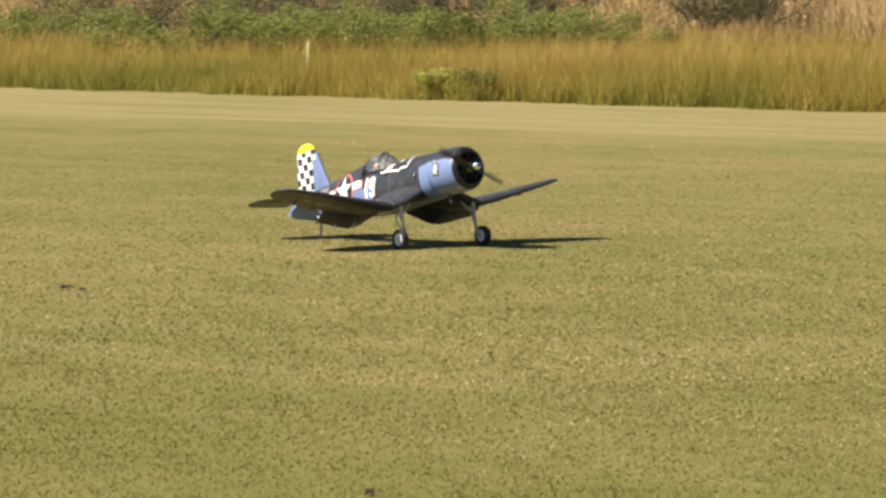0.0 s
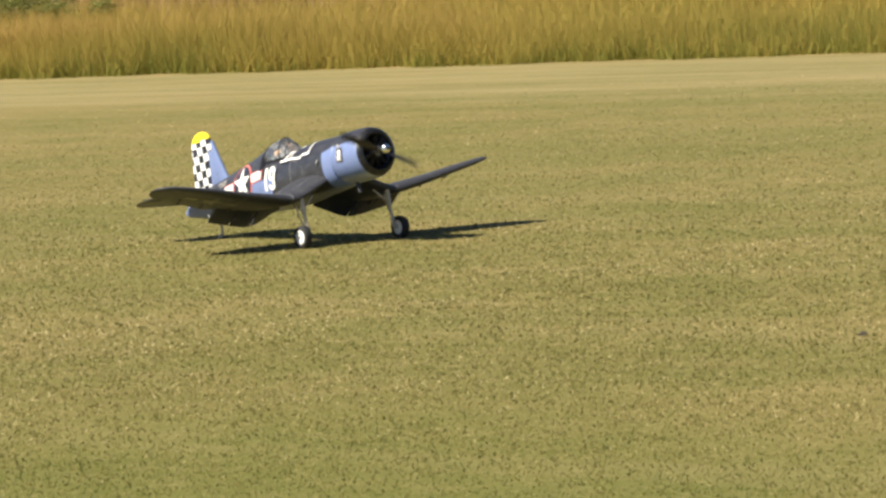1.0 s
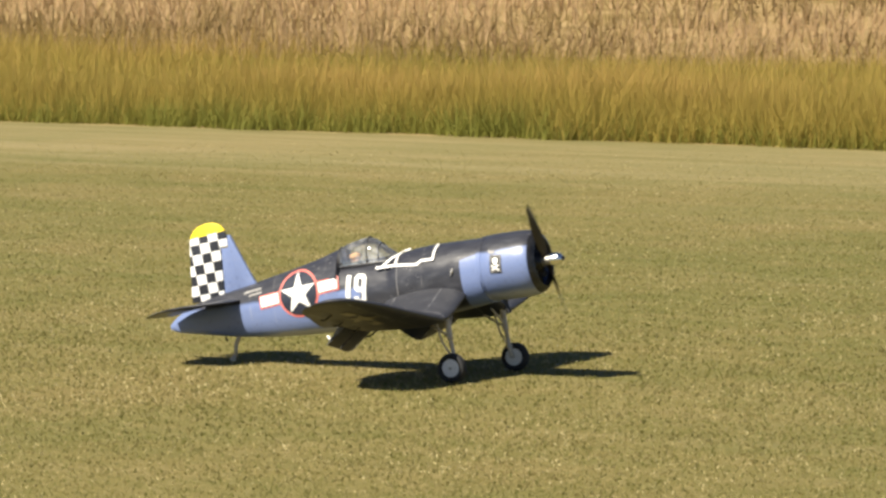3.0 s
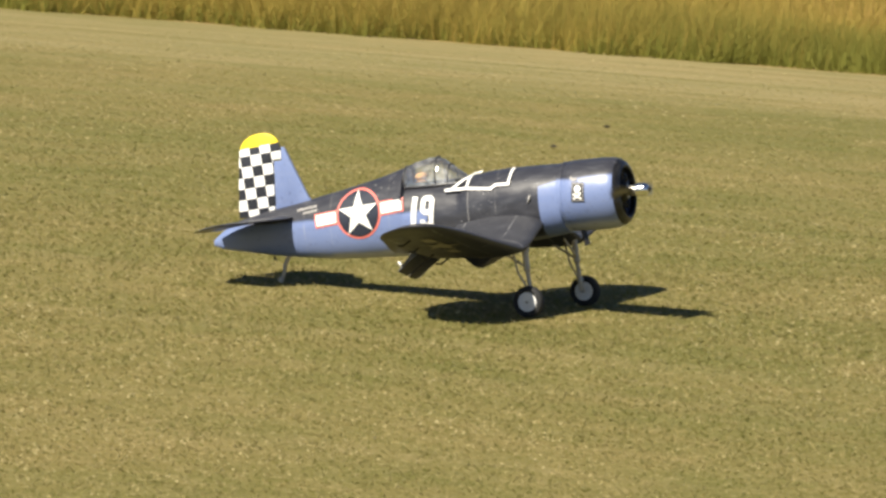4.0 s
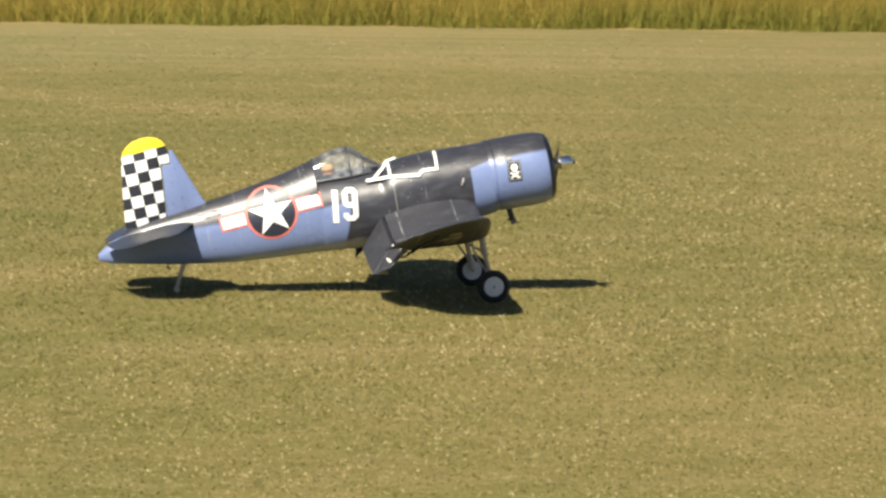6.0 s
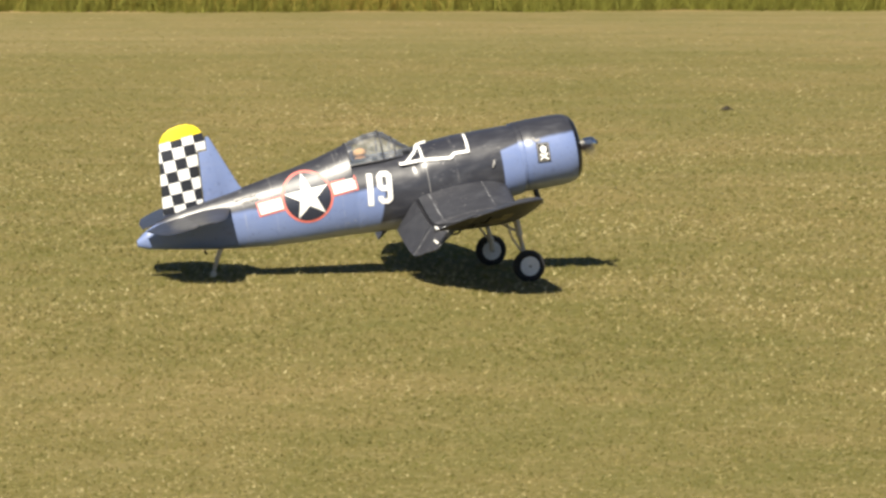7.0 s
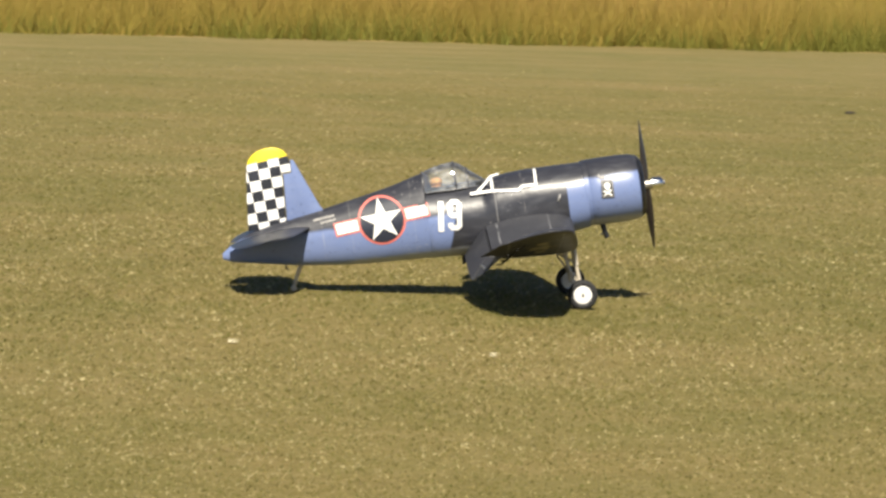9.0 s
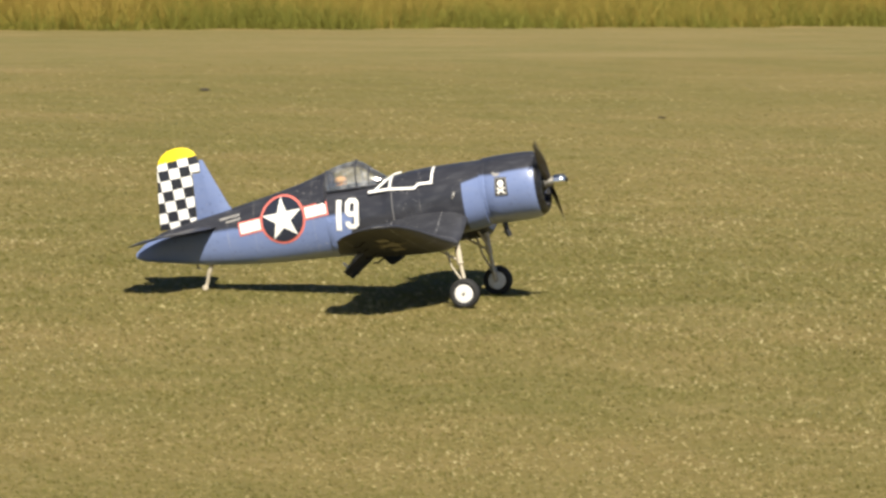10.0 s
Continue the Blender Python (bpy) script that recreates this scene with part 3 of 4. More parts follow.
def wing_at(y):
    cols = list(zip(*WING))
    return [float(np.interp(y, cols[0], c)) for c in cols[1:]]


def twist(y):
    return 0.06 * min(max((y - 0.36) / 0.30, 0.0), 1.0)


def make_wing(root, side):
    rows = sorted(set([r[0] for r in WING]) | {0.30, 0.34, 0.43, 0.56, 0.69, 0.80, 0.89})
    panel = loft([airfoil(*wing_at(y)[:3], wing_at(y)[3], side * y, 0.77, twist(y)) for y in rows])
    tip = loft([airfoil(a, b, z, t, side * y, 1.0, twist(y)) for y, a, b, z, t in WING_TIP])
    wing = part("wing", panel, M_WING, root, "dark navy gull wing panel")
    part("wing_tip", tip, M_WING, wing)

    def surface(name, y0, y1, drop, label):
        rings = []
        for y in np.linspace(y0, y1, 8):
            le, te, z, t = wing_at(float(y))
            chord = le - te
            hx, hz = le - 0.775 * chord, z + chord * (0.012 - 0.775 * twist(float(y)))
            length = 0.225 * chord * (1.28 if drop > 10 else 1.0)
            ca, sa = math.cos(radians(drop)), math.sin(radians(drop))
            prof = [(0.0, 0.5), (0.25, 0.42), (0.6, 0.24), (1.0, 0.05), (1.0, -0.05), (0.6, -0.22), (0.25, -0.4), (0.0, -0.45)]
            hh = chord * t * 0.42
            rings.append([(hx - (u * length) * ca + v * hh * -sa, side * float(y), hz - (u * length) * sa + v * hh * ca) for u, v in prof])
        part(name, loft(rings), M_WING, wing, label)

    surface("flap", 0.115, 0.325, 42, "lowered navy flap")
    surface("flap", 0.335, 0.475, 42, "lowered navy flap")
    surface("flap", 0.480, 0.625, 40, "lowered navy flap")
    surface("aileron", 0.632, 0.976, 2, "navy aileron")
    # small white horns on the flaps' outer faces
    for y, u in ((0.47, 0.15), (0.61, 0.25), (0.61, 0.80)):
        le, te, z, t = wing_at(y)
        ch = le - te
        x, h = le - (0.775 + 0.21 * u) * ch, z + ch * (0.012 - 0.19 * u - 0.775 * twist(y))
        part("flap_horn", rod([(x - 0.006, side * y, h + 0.010), (x - 0.016, side * y, h + 0.022), (x - 0.020, side * y, h + 0.024)], [0.006, 0.005, 0.003], 6), M_WHITE, wing, "small white flap horn")
    # hinge fairings and horns below the trailing edge
    for y in (0.40, 0.56, 0.74, 0.90):
        le, te, z, t = wing_at(y)
        x = le - 0.7 * (le - te)
        part("hinge", rod([(x + 0.03, side * y, z - 0.012), (x - 0.01, side * y, z - 0.036), (x - 0.03, side * y, z - 0.034)], 0.004, 6), M_BLACK, wing)
    return wing


def project_side(bm, lift):
    """Lay a flat marking, drawn in x and z, on the right-hand skin."""
    bmesh.ops.triangulate(bm, faces=bm.faces[:])
    for _ in range(3):
        long = [e for e in bm.edges if e.calc_length() > 0.018]
        if not long:
            break
        bmesh.ops.subdivide_edges(bm, edges=long, cuts=1)
        bmesh.ops.triangulate(bm, faces=bm.faces[:])
    for v in bm.verts:
        x, z = v.co.x, v.co.z
        d = 0.004
        y = half_width(x, z)
        ny = Vector((0, half_width(x, z - d) - half_width(x, z + d), 0))
        n = Vector((0, 2 * d, ny.y)).normalized()
        v.co = Vector((x, -(y + n.y * lift), z + n.z * lift))
    for f in bm.faces:
        f.normal_update()
        if f.normal.y > 0:
            f.normal_flip()
    return bm


def flat(points):
    bm = bmesh.new()
    bm.faces.new([bm.verts.new((x, 0, z)) for x, z in points])
    return bm


def turn2(pts, cx, cz, deg, sc=1.0):
    a = radians(deg)
    return [(cx + sc * (x * math.cos(a) - z * math.sin(a)), cz + sc * (x * math.sin(a) + z * math.cos(a))) for x, z in pts]


def ring_shape(cx, cz, r0, r1, seg=48):
    bm = bmesh.new()
    a = [bm.verts.new((cx + r0 * math.cos(2 * math.pi * i / seg), 0, cz + r0 * math.sin(2 * math.pi * i / seg))) for i in range(seg)]
    b = [bm.verts.new((cx + r1 * math.cos(2 * math.pi * i / seg), 0, cz + r1 * math.sin(2 * math.pi * i / seg))) for i in range(seg)]
    for i in range(seg):
        j = (i + 1) % seg
        bm.faces.new((a[i], a[j], b[j], b[i]))
    return bm


def star_points(r):
    return [((r if i % 2 == 0 else r * 0.385) * math.sin(math.pi * i / 5), (r if i % 2 == 0 else r * 0.385) * math.cos(math.pi * i / 5)) for i in range(10)]


def star_shape(pts, cx=0.0, cz=0.0):
    bm = bmesh.new()
    c = bm.verts.new((cx, 0, cz))
    vs = [bm.verts.new((x, 0, z)) for x, z in pts]
    for a, b in zip(vs, vs[1:] + vs[:1]):
        bm.faces.new((c, a, b))
    return bm


def stroke(path, w):
    """A painted line of width w along a path in x and z."""
    bms = []
    for (x0, z0), (x1, z1) in zip(path, path[1:]):
        d = Vector((x1 - x0, z1 - z0)).normalized()
        n = Vector((-d.y, d.x)) * w / 2
        e = d * w * 0.45
        bms.append(flat([(x0 - e.x + n.x, z0 - e.y + n.y), (x0 - e.x - n.x, z0 - e.y - n.y), (x1 + e.x - n.x, z1 + e.y - n.y), (x1 + e.x + n.x, z1 + e.y + n.y)]))
    return join(*bms)


def ribbon(path, w):
    """A painted line of one piece, mitred at its corners."""
    pts = [Vector(p) for p in path]
    bm = bmesh.new()
    rows = []
    for i, p in enumerate(pts):
        d0 = (p - pts[i - 1]).normalized() if i else (pts[1] - p).normalized()
        d1 = (pts[i + 1] - p).normalized() if i + 1 < len(pts) else d0
        n0, n1 = Vector((-d0.y, d0.x)), Vector((-d1.y, d1.x))
        m = (n0 + n1).normalized()
        m *= w / 2 / max(m.dot(n0), 0.5)
        rows.append([bm.verts.new((p.x + k * m.x, 0, p.y + k * m.y)) for k in (1, -1)])
    for (a, b), (c, d) in zip(rows, rows[1:]):
        bm.faces.new((a, b, d, c))
    return bm


def make_aeroplane():
    root = new("model_aeroplane")
    tagged(root, "large navy and blue model fighter aeroplane taxiing on grass", "model aeroplane")

    xs = sorted(set(ST_X) | set(float(v) for v in np.linspace(-1.39, 0.1, 46)))
    fus = part("fuselage", loft([fuselage_ring(x) for x in xs]), M_FUSE, root, "navy fuselage with blue lower sides")

    # engine cowl with an open front and the dummy engine inside it
    prof = [(0.088, 0.128), (0.092, 0.134), (0.11, 0.1355), (0.113, 0.1335), (0.116, 0.1355), (0.16, 0.137), (0.25, 0.137), (0.29, 0.1345), (0.312, 0.129), (0.328, 0.119), (0.336, 0.108), (0.338, 0.100), (0.334, 0.094), (0.31, 0.093), (0.275, 0.093)]
    part("cowl", turned(prof, (0, 0, 0.437), "x", 56, False), M_COWL, root, "blue engine cowl with navy top and black lip")
    engine = part("dummy_engine", turned([(0.27, 0.125), (0.285, 0.125), (0.287, 0.05), (0.315, 0.046), (0.335, 0.030), (0.338, 0.012)], (0, 0, 0.437), "x", 40), M_ENGINE, root, "black dummy radial engine")
    for i in range(9):
        a = 2 * math.pi * i / 9
        d = Vector((0, math.cos(a), math.sin(a)))
        c = Vector((0.302, 0, 0.437))
        rows, rad = [], []
        for k in range(9):
            rows.append(c + d * (0.035 + 0.0065 * k))
            rad.append(0.019 if k % 2 else 0.015)
        part("cylinder", rod(rows, rad, 10), M_ENGINE, engine)
    # spinner, shaft and propeller
    prop = new("propeller")
    prop.parent = root
    tagged(prop, "two-bladed dark propeller with polished spinner")
    part("spinner", turned([(0.020, 0.020), (0.022, 0.025), (0.054, 0.025), (0.062, 0.022), (0.068, 0.014), (0.070, 0.009)], (0, 0, 0), "x", 24), M_ALU, prop, "polished aluminium spinner")
    part("shaft", turned([(-0.05, 0.012), (-0.022, 0.012), (-0.02, 0.026), (-0.012, 0.026), (-0.012, 0.02), (0.02, 0.02), (0.022, 0.012)], (0, 0, 0), "x", 20), M_STEEL, prop)
    part("spinner_nut", turned([(0.066, 0.010), (0.076, 0.010), (0.078, 0.006)], (0, 0, 0), "x", 6), M_ENGINE, prop)
    for side in (1, -1):
        rings = []
        for u in np.linspace(0, 1, 12):
            r = 0.012 + u * 0.255
            ch = 0.016 + 0.026 * math.sin(math.pi * min(u * 0.9 + 0.1, 1)) ** 0.8
            ch *= 1.0 if u < 0.93 else 0.7 if u < 0.98 else 0.3
            tw = radians(58 - 42 * u)
            th = 0.007 * (1 - 0.75 * u) + 0.001
            ring = []
            for j in range(10):
                a = 2 * math.pi * j / 10
                p, q = math.cos(a) * ch / 2, math.sin(a) * th / 2
                ring.append((p * math.sin(tw) + q * math.cos(tw), side * (p * math.cos(tw) - q * math.sin(tw)), side * r))
            rings.append(ring)
        part("blade", loft(rings), M_PROP, prop)

    # cockpit: tub, doll, canopy with frames
    part("cockpit_rim", slab([(-0.545, 0.525), (-0.315, 0.525), (-0.315, 0.547), (-0.545, 0.547)], 0.10, 0.006), M_BLACK, root, "black cockpit rim")
    doll = turned([(0.522, 0.040), (0.534, 0.043), (0.545, 0.030), (0.549, 0.017), (0.553, 0.020), (0.563, 0.026), (0.574, 0.024), (0.582, 0.011)], (-0.500, 0, 0), "z", 16)
    part("pilot_doll", doll, M_DOLL, root, "plain tan doll bust")
    part("headrest", slab([(-0.552, 0.54), (-0.525, 0.54), (-0.53, 0.60), (-0.552, 0.605)], 0.05, 0.006), M_DISC, root)
    ribs = [(-0.558, 0.609, 0.056), (-0.52, 0.622, 0.059), (-0.47, 0.633, 0.061), (-0.425, 0.637, 0.062), (-0.40, 0.628, 0.061), (-0.355, 0.590, 0.054), (-0.305, 0.552, 0.040)]

    def arch(x, top, w, grow=0.0):
        base = 0.527
        return [(x, (w + grow) * math.cos(math.pi * i / 14), base + (top + grow - base) * math.sin(math.pi * i / 14) ** 0.85) for i in range(15)]

    canopy = part("canopy", loft([arch(*r) for r in ribs], False, False), M_GLASS, root, "clear bubble canopy")
    canopy.visible_shadow = False
    for x, top, w in ((-0.555, 0.610, 0.0565), (-0.422, 0.637, 0.062), (-0.372, 0.604, 0.0565)):
        part("canopy_frame", rod(arch(x, top, w, 0.002), 0.0028, 6), M_NAVY, canopy)
    for s in (1, -1):
        part("canopy_frame", rod([(x, s * (w + 0.001), 0.529) for x, top, w in ribs], 0.004, 6), M_NAVY, canopy)

    # tail
    fin = [(-0.955, 0.495), (-0.980, 0.530), (-1.018, 0.620), (-1.056, 0.714), (-1.064, 0.732), (-1.078, 0.734), (-1.080, 0.681), (-1.113, 0.681), (-1.124, 0.470), (-1.05, 0.48)]
    part("fin", slab(fin, 0.018, 0.006), M_BLUE, root, "blue fin")
    rud = [(-1.116, 0.684), (-1.080, 0.684), (-1.080, 0.722), (-1.087, 0.752), (-1.100, 0.771), (-1.118, 0.783), (-1.142, 0.790), (-1.170, 0.790), (-1.205, 0.783), (-1.231, 0.768), (-1.248, 0.748), (-1.258, 0.722), (-1.272, 0.60), (-1.284, 0.468), (-1.127, 0.468)]
    rud = [(x, 0.468 + (z - 0.468) * 1.012) for x, z in rud]
    part("rudder", slab(rud, 0.014, 0.005), M_RUDDER, root, "black and white checkered rudder with yellow cap")
    for s in (-1, 1):
        rows = [(0.03, -1.03, -1.215, 0.07), (0.20, -1.065, -1.215, 0.07), (0.36, -1.10, -1.215, 0.075), (0.42, -1.125, -1.213, 0.08), (0.435, -1.15, -1.205, 0.09)]
        tail = part("tailplane", loft([airfoil(a, b, 0.452, t, s * y) for y, a, b, t in rows]), M_NAVY, root, "navy tailplane")
        rows = [(0.045, -1.208, -1.368, 0.07), (0.22, -1.208, -1.356, 0.07), (0.36, -1.208, -1.330, 0.08), (0.42, -1.218, -1.285, 0.09), (0.435, -1.216, -1.245, 0.1)]
        flipper = loft([airfoil(a, b, 0.450, t, s * y) for y, a, b, t in rows])
        bmesh.ops.rotate(flipper, verts=flipper.verts[:], cent=(-1.208, 0, 0.450), matrix=Matrix.Rotation(radians(-9), 3, "Y"))
        part("elevator", flipper, M_NAVY, tail)

    for s in (-1, 1):
        make_wing(root, s)

    # main legs and wheels
    wheels = []
    for s in (-1, 1):
        y = s * 0.288
        leg = part("gear_leg", rod([(0.0, y, 0.285), (0.003, y, 0.185), (0.004, y, 0.178), (0.004, y, 0.172), (0.010, y, 0.10), (0.012, y, 0.062)], [0.0125, 0.0120, 0.0135, 0.0085, 0.0085, 0.0085], 12), M_LEG, root, "sandy grey gear leg")
        part("drag_brace", rod([(-0.105, y, 0.262), (-0.06, y, 0.232), (-0.002, y, 0.190)], 0.0048, 8), M_LEG, leg)
        part("side_brace", rod([(-0.012, y - s * 0.085, 0.272), (-0.004, y - s * 0.04, 0.235), (0.0, y, 0.200)], 0.0045, 8), M_LEG, leg)
        part("retract_strut", rod([(-0.045, y + s * 0.012, 0.262), (-0.030, y + s * 0.012, 0.17), (0.002, y + s * 0.008, 0.108)], 0.0042, 8), M_LEG, leg)
        part("collar", turned([(-0.008, 0.009), (-0.008, 0.0135), (0.008, 0.0135), (0.008, 0.009)], (0.009, y, 0.106), "z", 14), M_STEEL, leg)
        part("fork", rod([(0.011, y, 0.082), (0.012, y + s * 0.010, 0.072), (0.012, y + s * 0.014, 0.056)], 0.0075, 8), M_LEG, leg)
        part("axle", rod([(0.012, y, 0.060), (0.012, s * 0.345, 0.060)], 0.007, 10), M_STEEL, leg)
        wheel = new("wheel")
        wheel.parent = root
        tagged(wheel, "black tyre on a white hub")
        tyre = [(-0.014, 0.035), (-0.021, 0.039), (-0.024, 0.047), (-0.019, 0.056), (-0.008, 0.0605), (0.008, 0.0605), (0.019, 0.056), (0.024, 0.047), (0.021, 0.039), (0.014, 0.035)]
        part("tyre", turned(tyre, (0, 0, 0), "y", 40), M_TYRE, wheel)
        rim = [(-0.019, 0.006), (-0.021, 0.012), (-0.0185, 0.025), (-0.020, 0.033), (-0.018, 0.037), (0.018, 0.037), (0.020, 0.033), (0.0185, 0.025), (0.021, 0.012), (0.019, 0.006)]
        part("hub", turned(rim, (0, 0, 0), "y", 32), M_HUB, wheel, "white wheel hub")
        part("axle_nut", turned([(-0.025, 0.003), (-0.025, 0.006), (0.025, 0.006), (0.025, 0.003)], (0, 0, 0), "y", 6), M_STEEL, wheel)
        wheels.append((wheel, Vector((0.012, s * 0.328, 0.0590))))

    # tail wheel
    tleg = part("tail_wheel_leg", rod([(-1.085, 0, 0.31), (-1.108, 0, 0.27), (-1.120, 0.012, 0.240), (-1.132, 0.012, 0.215)], [0.010, 0.009, 0.0075, 0.0075], 8), M_LEG, root, "sandy grey tail wheel leg")
    part("tail_wheel", turned([(-0.006, 0.006), (-0.007, 0.010), (-0.004, 0.0125), (0.004, 0.0125), (0.007, 0.010), (0.006, 0.006)], (-1.132, 0, 0.2125), "y", 20), M_LEG, tleg)
    part("tail_hook", rod([(-1.145, 0, 0.33), (-1.152, 0, 0.30), (-1.143, 0, 0.292)], 0.005, 6), M_BLACK, root)

    # exhaust stub, gun camera and small fittings
    part("exhaust_pipe", rod([(0.150, -0.02, 0.315), (0.155, -0.022, 0.275), (0.163, -0.022, 0.246)], [0.011, 0.011, 0.012], 10), M_BLACK, root, "black exhaust stub")
    part("exhaust_clip", rod([(0.155, -0.02, 0.268), (0.138, -0.02, 0.262)], 0.004, 6), M_BLACK, root)
    part("vent", rod([(-0.013, -half_width(-0.02, 0.455) - 0.003, 0.458), (-0.017, -half_width(-0.02, 0.44) - 0.005, 0.444), (-0.024, -half_width(-0.02, 0.43) - 0.003, 0.430)], [0.004, 0.006, 0.003], 8), M_FADED, root)

    # markings on the right-hand side
    sx, sz = -0.741, 0.446
    tilt = 5.5
    red = join(flat(turn2([(-0.195, 0.030), (0.195, 0.030), (0.195, -0.026), (-0.195, -0.026)], sx, sz, tilt)), ring_shape(sx, sz, 0.088, 0.098))
    part("insignia_red", project_side(red, 0.0015), M_RED, fus, "red border of the star marking")
    part("insignia_disc", project_side(ring_shape(sx, sz, 0.001, 0.0885), 0.0035), M_DISC, fus, "dark disc of the star marking")
    for x0, x1 in ((-0.188, -0.099), (0.099, 0.188)):
        part("insignia_bar", project_side(flat(turn2([(x0, 0.023), (x1, 0.023), (x1, -0.019), (x0, -0.019)], sx, sz, tilt)), 0.0045), M_WHITE, fus, "white bar of the star marking")
    part("insignia_star", project_side(star_shape(turn2(star_points(0.089), sx, sz, 4), sx, sz), 0.0055), M_WHITE, fus, "white five-pointed star")
    # pale bars for unreadable lettering, with the glints near the fin painted in
    for x0, x1, z0 in ((-1.012, -1.000, 0.477), (-0.994, -0.978, 0.480), (-0.970, -0.958, 0.483), (-0.952, -0.934, 0.485), (-0.985, -0.970, 0.464), (-0.962, -0.946, 0.467), (-0.938, -0.930, 0.470)):
        part("lettering_glints", project_side(stroke([(x0, z0), (x1, z0 + 0.003)], 0.009), 0.003), M_FADED, fus, "pale bars for unreadable small lettering and glints on the skin")
    part("number", project_side(flat([(-0.520, 0.371), (-0.498, 0.368), (-0.485, 0.488), (-0.506, 0.491)]), 0.003), M_WHITE, fus, "white numeral 1")
    nine = [(0.011, 0.030), (0.011, 0.019), (0.019, 0.010), (0.038, 0.010), (0.047, 0.019), (0.047, 0.103), (0.038, 0.112), (0.019, 0.112), (0.010, 0.103), (0.010, 0.068), (0.019, 0.059), (0.046, 0.059)]
    part("number", project_side(ribbon(turn2(nine, -0.481, 0.3715, -6.0), 0.0195), 0.003), M_WHITE, fus, "white numeral 9")
    part("deck_line", project_side(ribbon([(-0.352, 0.4995), (-0.274, 0.558), (-0.242, 0.563)], 0.0095), 0.003), M_WHITE, fus, "white tape on the deck")
    part("deck_line", project_side(ribbon([(-0.278, 0.551), (-0.281, 0.508)], 0.010), 0.0045), M_WHITE, fus, "white tape on the deck")
    part("deck_line", project_side(ribbon([(-0.372, 0.502), (-0.283, 0.502), (-0.176, 0.493), (-0.158, 0.506), (-0.104, 0.505), (-0.099, 0.562)], 0.0100), 0.006), M_WHITE, fus, "white tape on the deck")
    part("badge_field", project_side(flat([(0.153, 0.417), (0.205, 0.414), (0.207, 0.486), (0.158, 0.490)]), 0.0025), M_BLACK, root, "black badge field")
    frame_line = [(0.1575, 0.4215), (0.2010, 0.4190), (0.2030, 0.4820), (0.1620, 0.4855), (0.1577, 0.4245)]
    part("badge_border", project_side(ribbon(frame_line, 0.0030), 0.004), M_FADED, root, "thin pale border of the badge")
    part("badge_shape", project_side(join(ring_shape(0.181, 0.464, 0.0035, 0.0130, 20), flat([(0.172, 0.455), (0.190, 0.455), (0.187, 0.447), (0.175, 0.447)])), 0.0045), M_WHITE, root, "white round shape on the badge")
    part("badge_shape", project_side(ribbon([(0.164, 0.427), (0.196, 0.447)], 0.0075), 0.0055), M_WHITE, root, "white bar across the badge")
    part("badge_shape", project_side(ribbon([(0.196, 0.425), (0.164, 0.447)], 0.0075), 0.007), M_WHITE, root, "white bar across the badge")
    part("cowl_mark", project_side(ribbon([(0.150, 0.510), (0.160, 0.499), (0.178, 0.500)], 0.010), 0.003), M_FADED, root, "worn pale mark above the badge")

    # star and bars below the right wing; the shade there is in their tan colour
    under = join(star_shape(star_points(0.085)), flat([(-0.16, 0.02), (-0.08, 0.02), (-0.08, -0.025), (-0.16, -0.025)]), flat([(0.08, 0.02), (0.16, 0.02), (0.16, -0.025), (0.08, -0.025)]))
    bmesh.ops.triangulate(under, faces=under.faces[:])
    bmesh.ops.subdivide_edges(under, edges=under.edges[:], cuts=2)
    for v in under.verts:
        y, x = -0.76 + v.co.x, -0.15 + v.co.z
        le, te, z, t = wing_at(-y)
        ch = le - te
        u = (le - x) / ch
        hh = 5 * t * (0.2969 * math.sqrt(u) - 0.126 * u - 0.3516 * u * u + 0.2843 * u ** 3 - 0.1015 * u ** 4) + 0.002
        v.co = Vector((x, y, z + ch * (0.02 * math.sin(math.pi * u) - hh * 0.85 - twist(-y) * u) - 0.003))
    part("wing_star", under, M_DULL, root, "white star and bars, dulled to tan for the underside's shade")
    return root, prop, wheels


aeroplane, propeller, wheels = make_aeroplane()


# ---- what moves ----
def taxi_pose(x, y, heading):
    return pose(x, y, 0, 0, 0, heading) @ pose(0, 0, 0, 0, PITCH, 0)


# the blades' angle at chosen moments, degrees from upright, seen from ahead
BLADES = [(0, 66), (0.5, 66), (1, 68), (1.5, 72), (2, 80), (2.5, 90), (4, 90), (4.2, 90), (4.5, 90), (4.7, 88), (5, 5), (5.2, 5), (5.5, 62), (5.7, 4), (6, 66), (7.5, 8), (7.7, 40), (8, 35), (8.2, 6), (8.5, 5), (8.7, 88), (9, 3), (9.2, 6), (9.5, 10), (9.7, 12), (10, 50)]


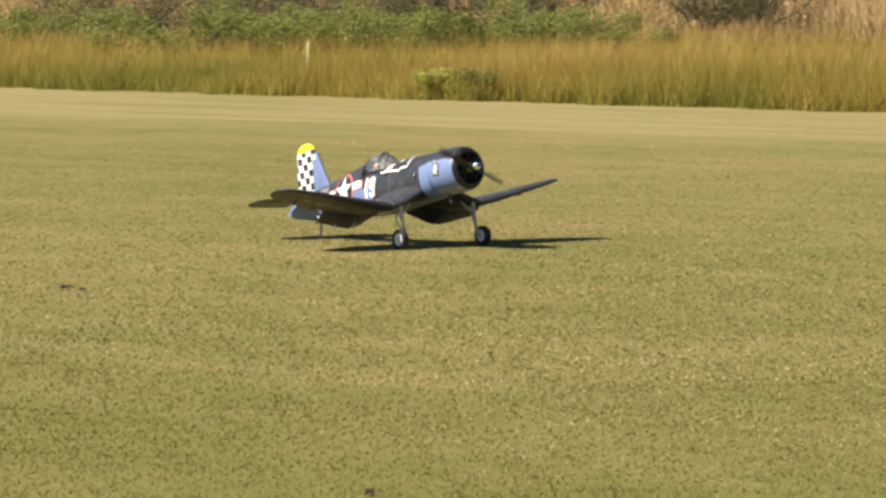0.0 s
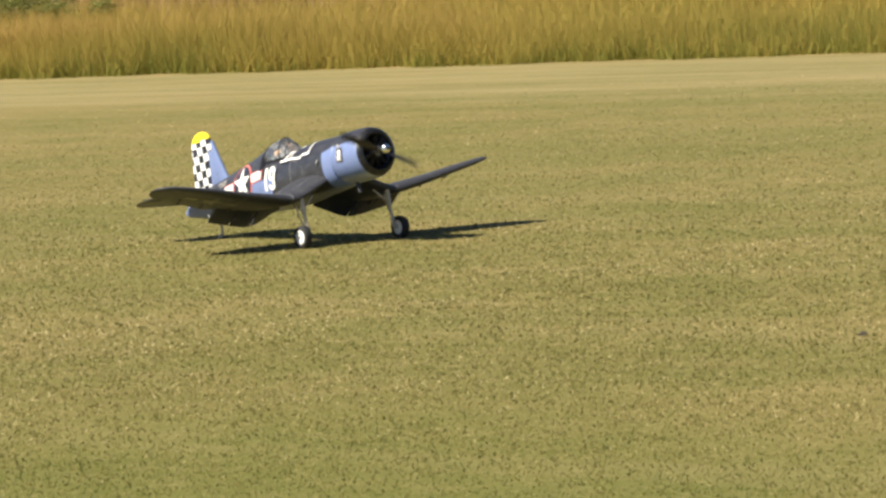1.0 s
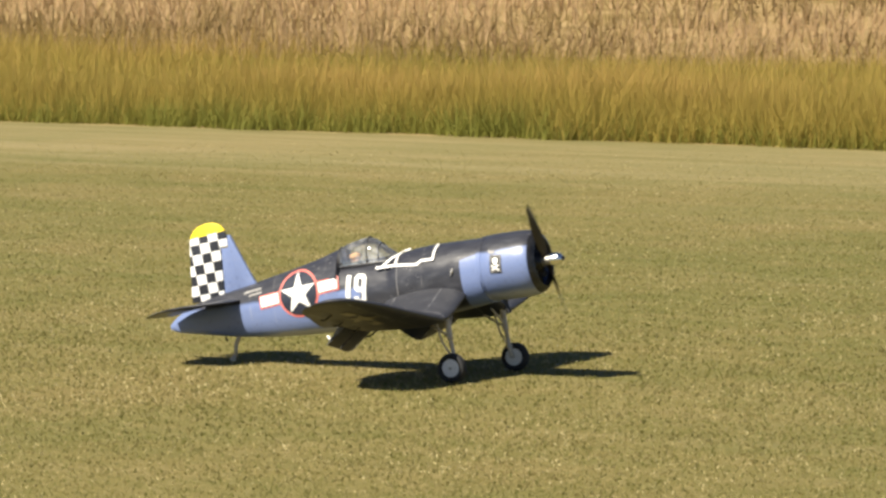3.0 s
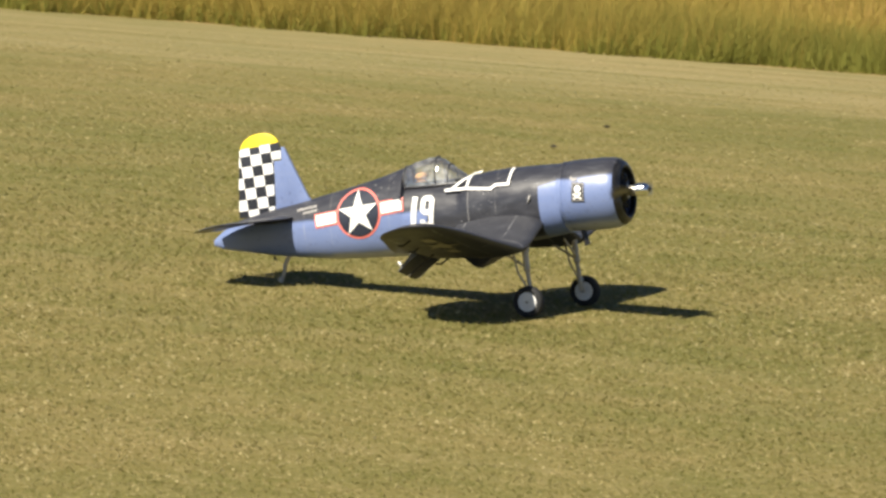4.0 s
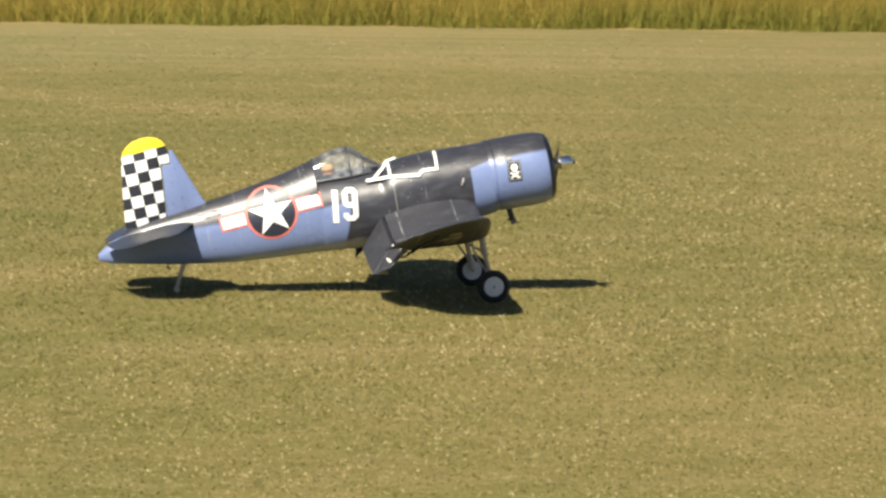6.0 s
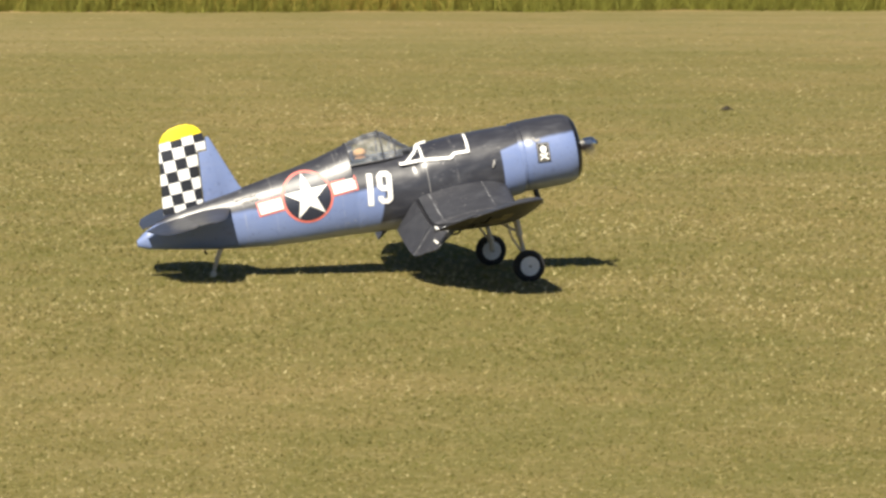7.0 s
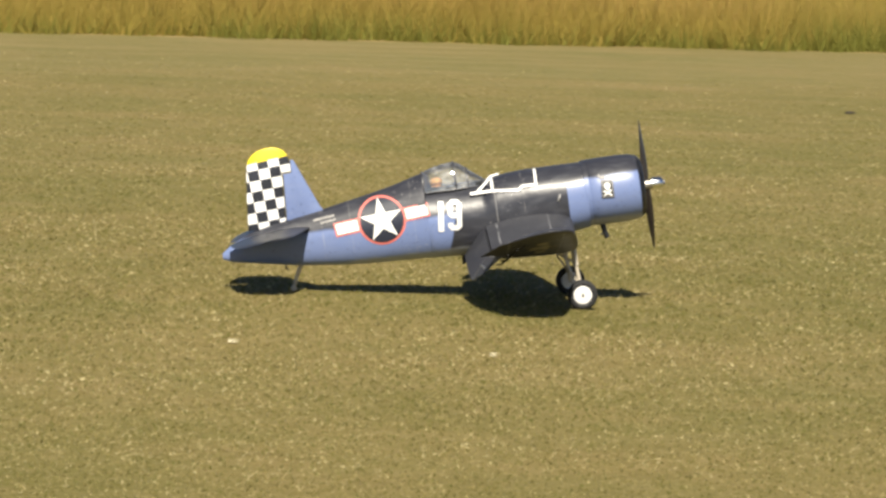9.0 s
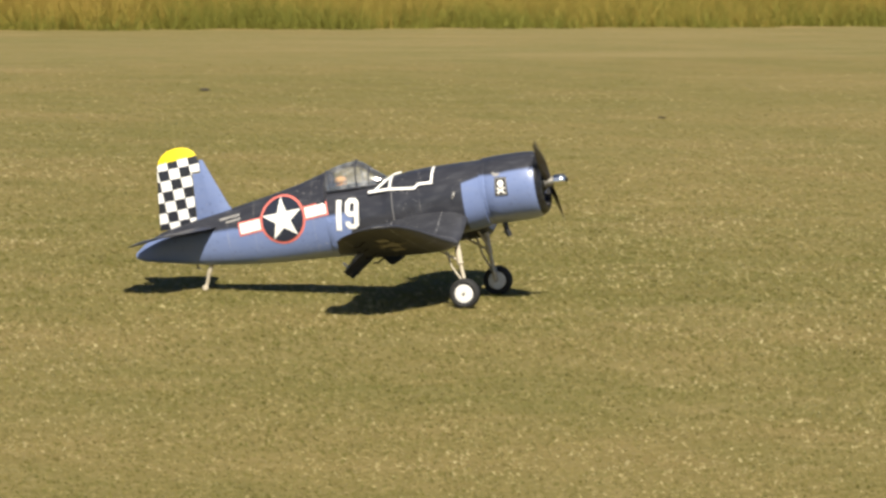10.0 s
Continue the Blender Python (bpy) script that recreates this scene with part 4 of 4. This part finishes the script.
def motions():
    walk(aeroplane, [(t, taxi_pose(x, y, a)) for t, x, y, a in TAXI])
    # the wheels roll by the way gone
    ts = [r[0] for r in TAXI]
    way = [0.0]
    for (t0, x0, y0, a0), (t1, x1, y1, a1) in zip(TAXI, TAXI[1:]):
        way.append(way[-1] + math.hypot(x1 - x0, y1 - y0))
    steps = [i / FPS for i in range(10 * FPS + 1)]
    for wheel, hub in wheels:
        walk(wheel, [(t, Matrix.Translation(hub) @ Matrix.Rotation(float(np.interp(t, ts, way)) / 0.0605, 4, "Y")) for t in steps])
    # the propeller: about 80 degrees from one thirtieth of a second to the next
    angles, total = [BLADES[0][1]], BLADES[0][1]
    for (t0, a0), (t1, a1) in zip(BLADES, BLADES[1:]):
        n = round((t1 - t0) * FPS)
        turns = math.floor((80.0 * n - (a1 - a0)) / 180.0)
        total += a1 - a0 + 180.0 * turns
        angles.append(total)
    bt = [b[0] for b in BLADES]
    walk(propeller, [(t, Matrix.Translation((0.351, 0, 0.438)) @ Matrix.Rotation(radians(float(np.interp(t, bt, angles))), 4, "X")) for t in steps])


motions()
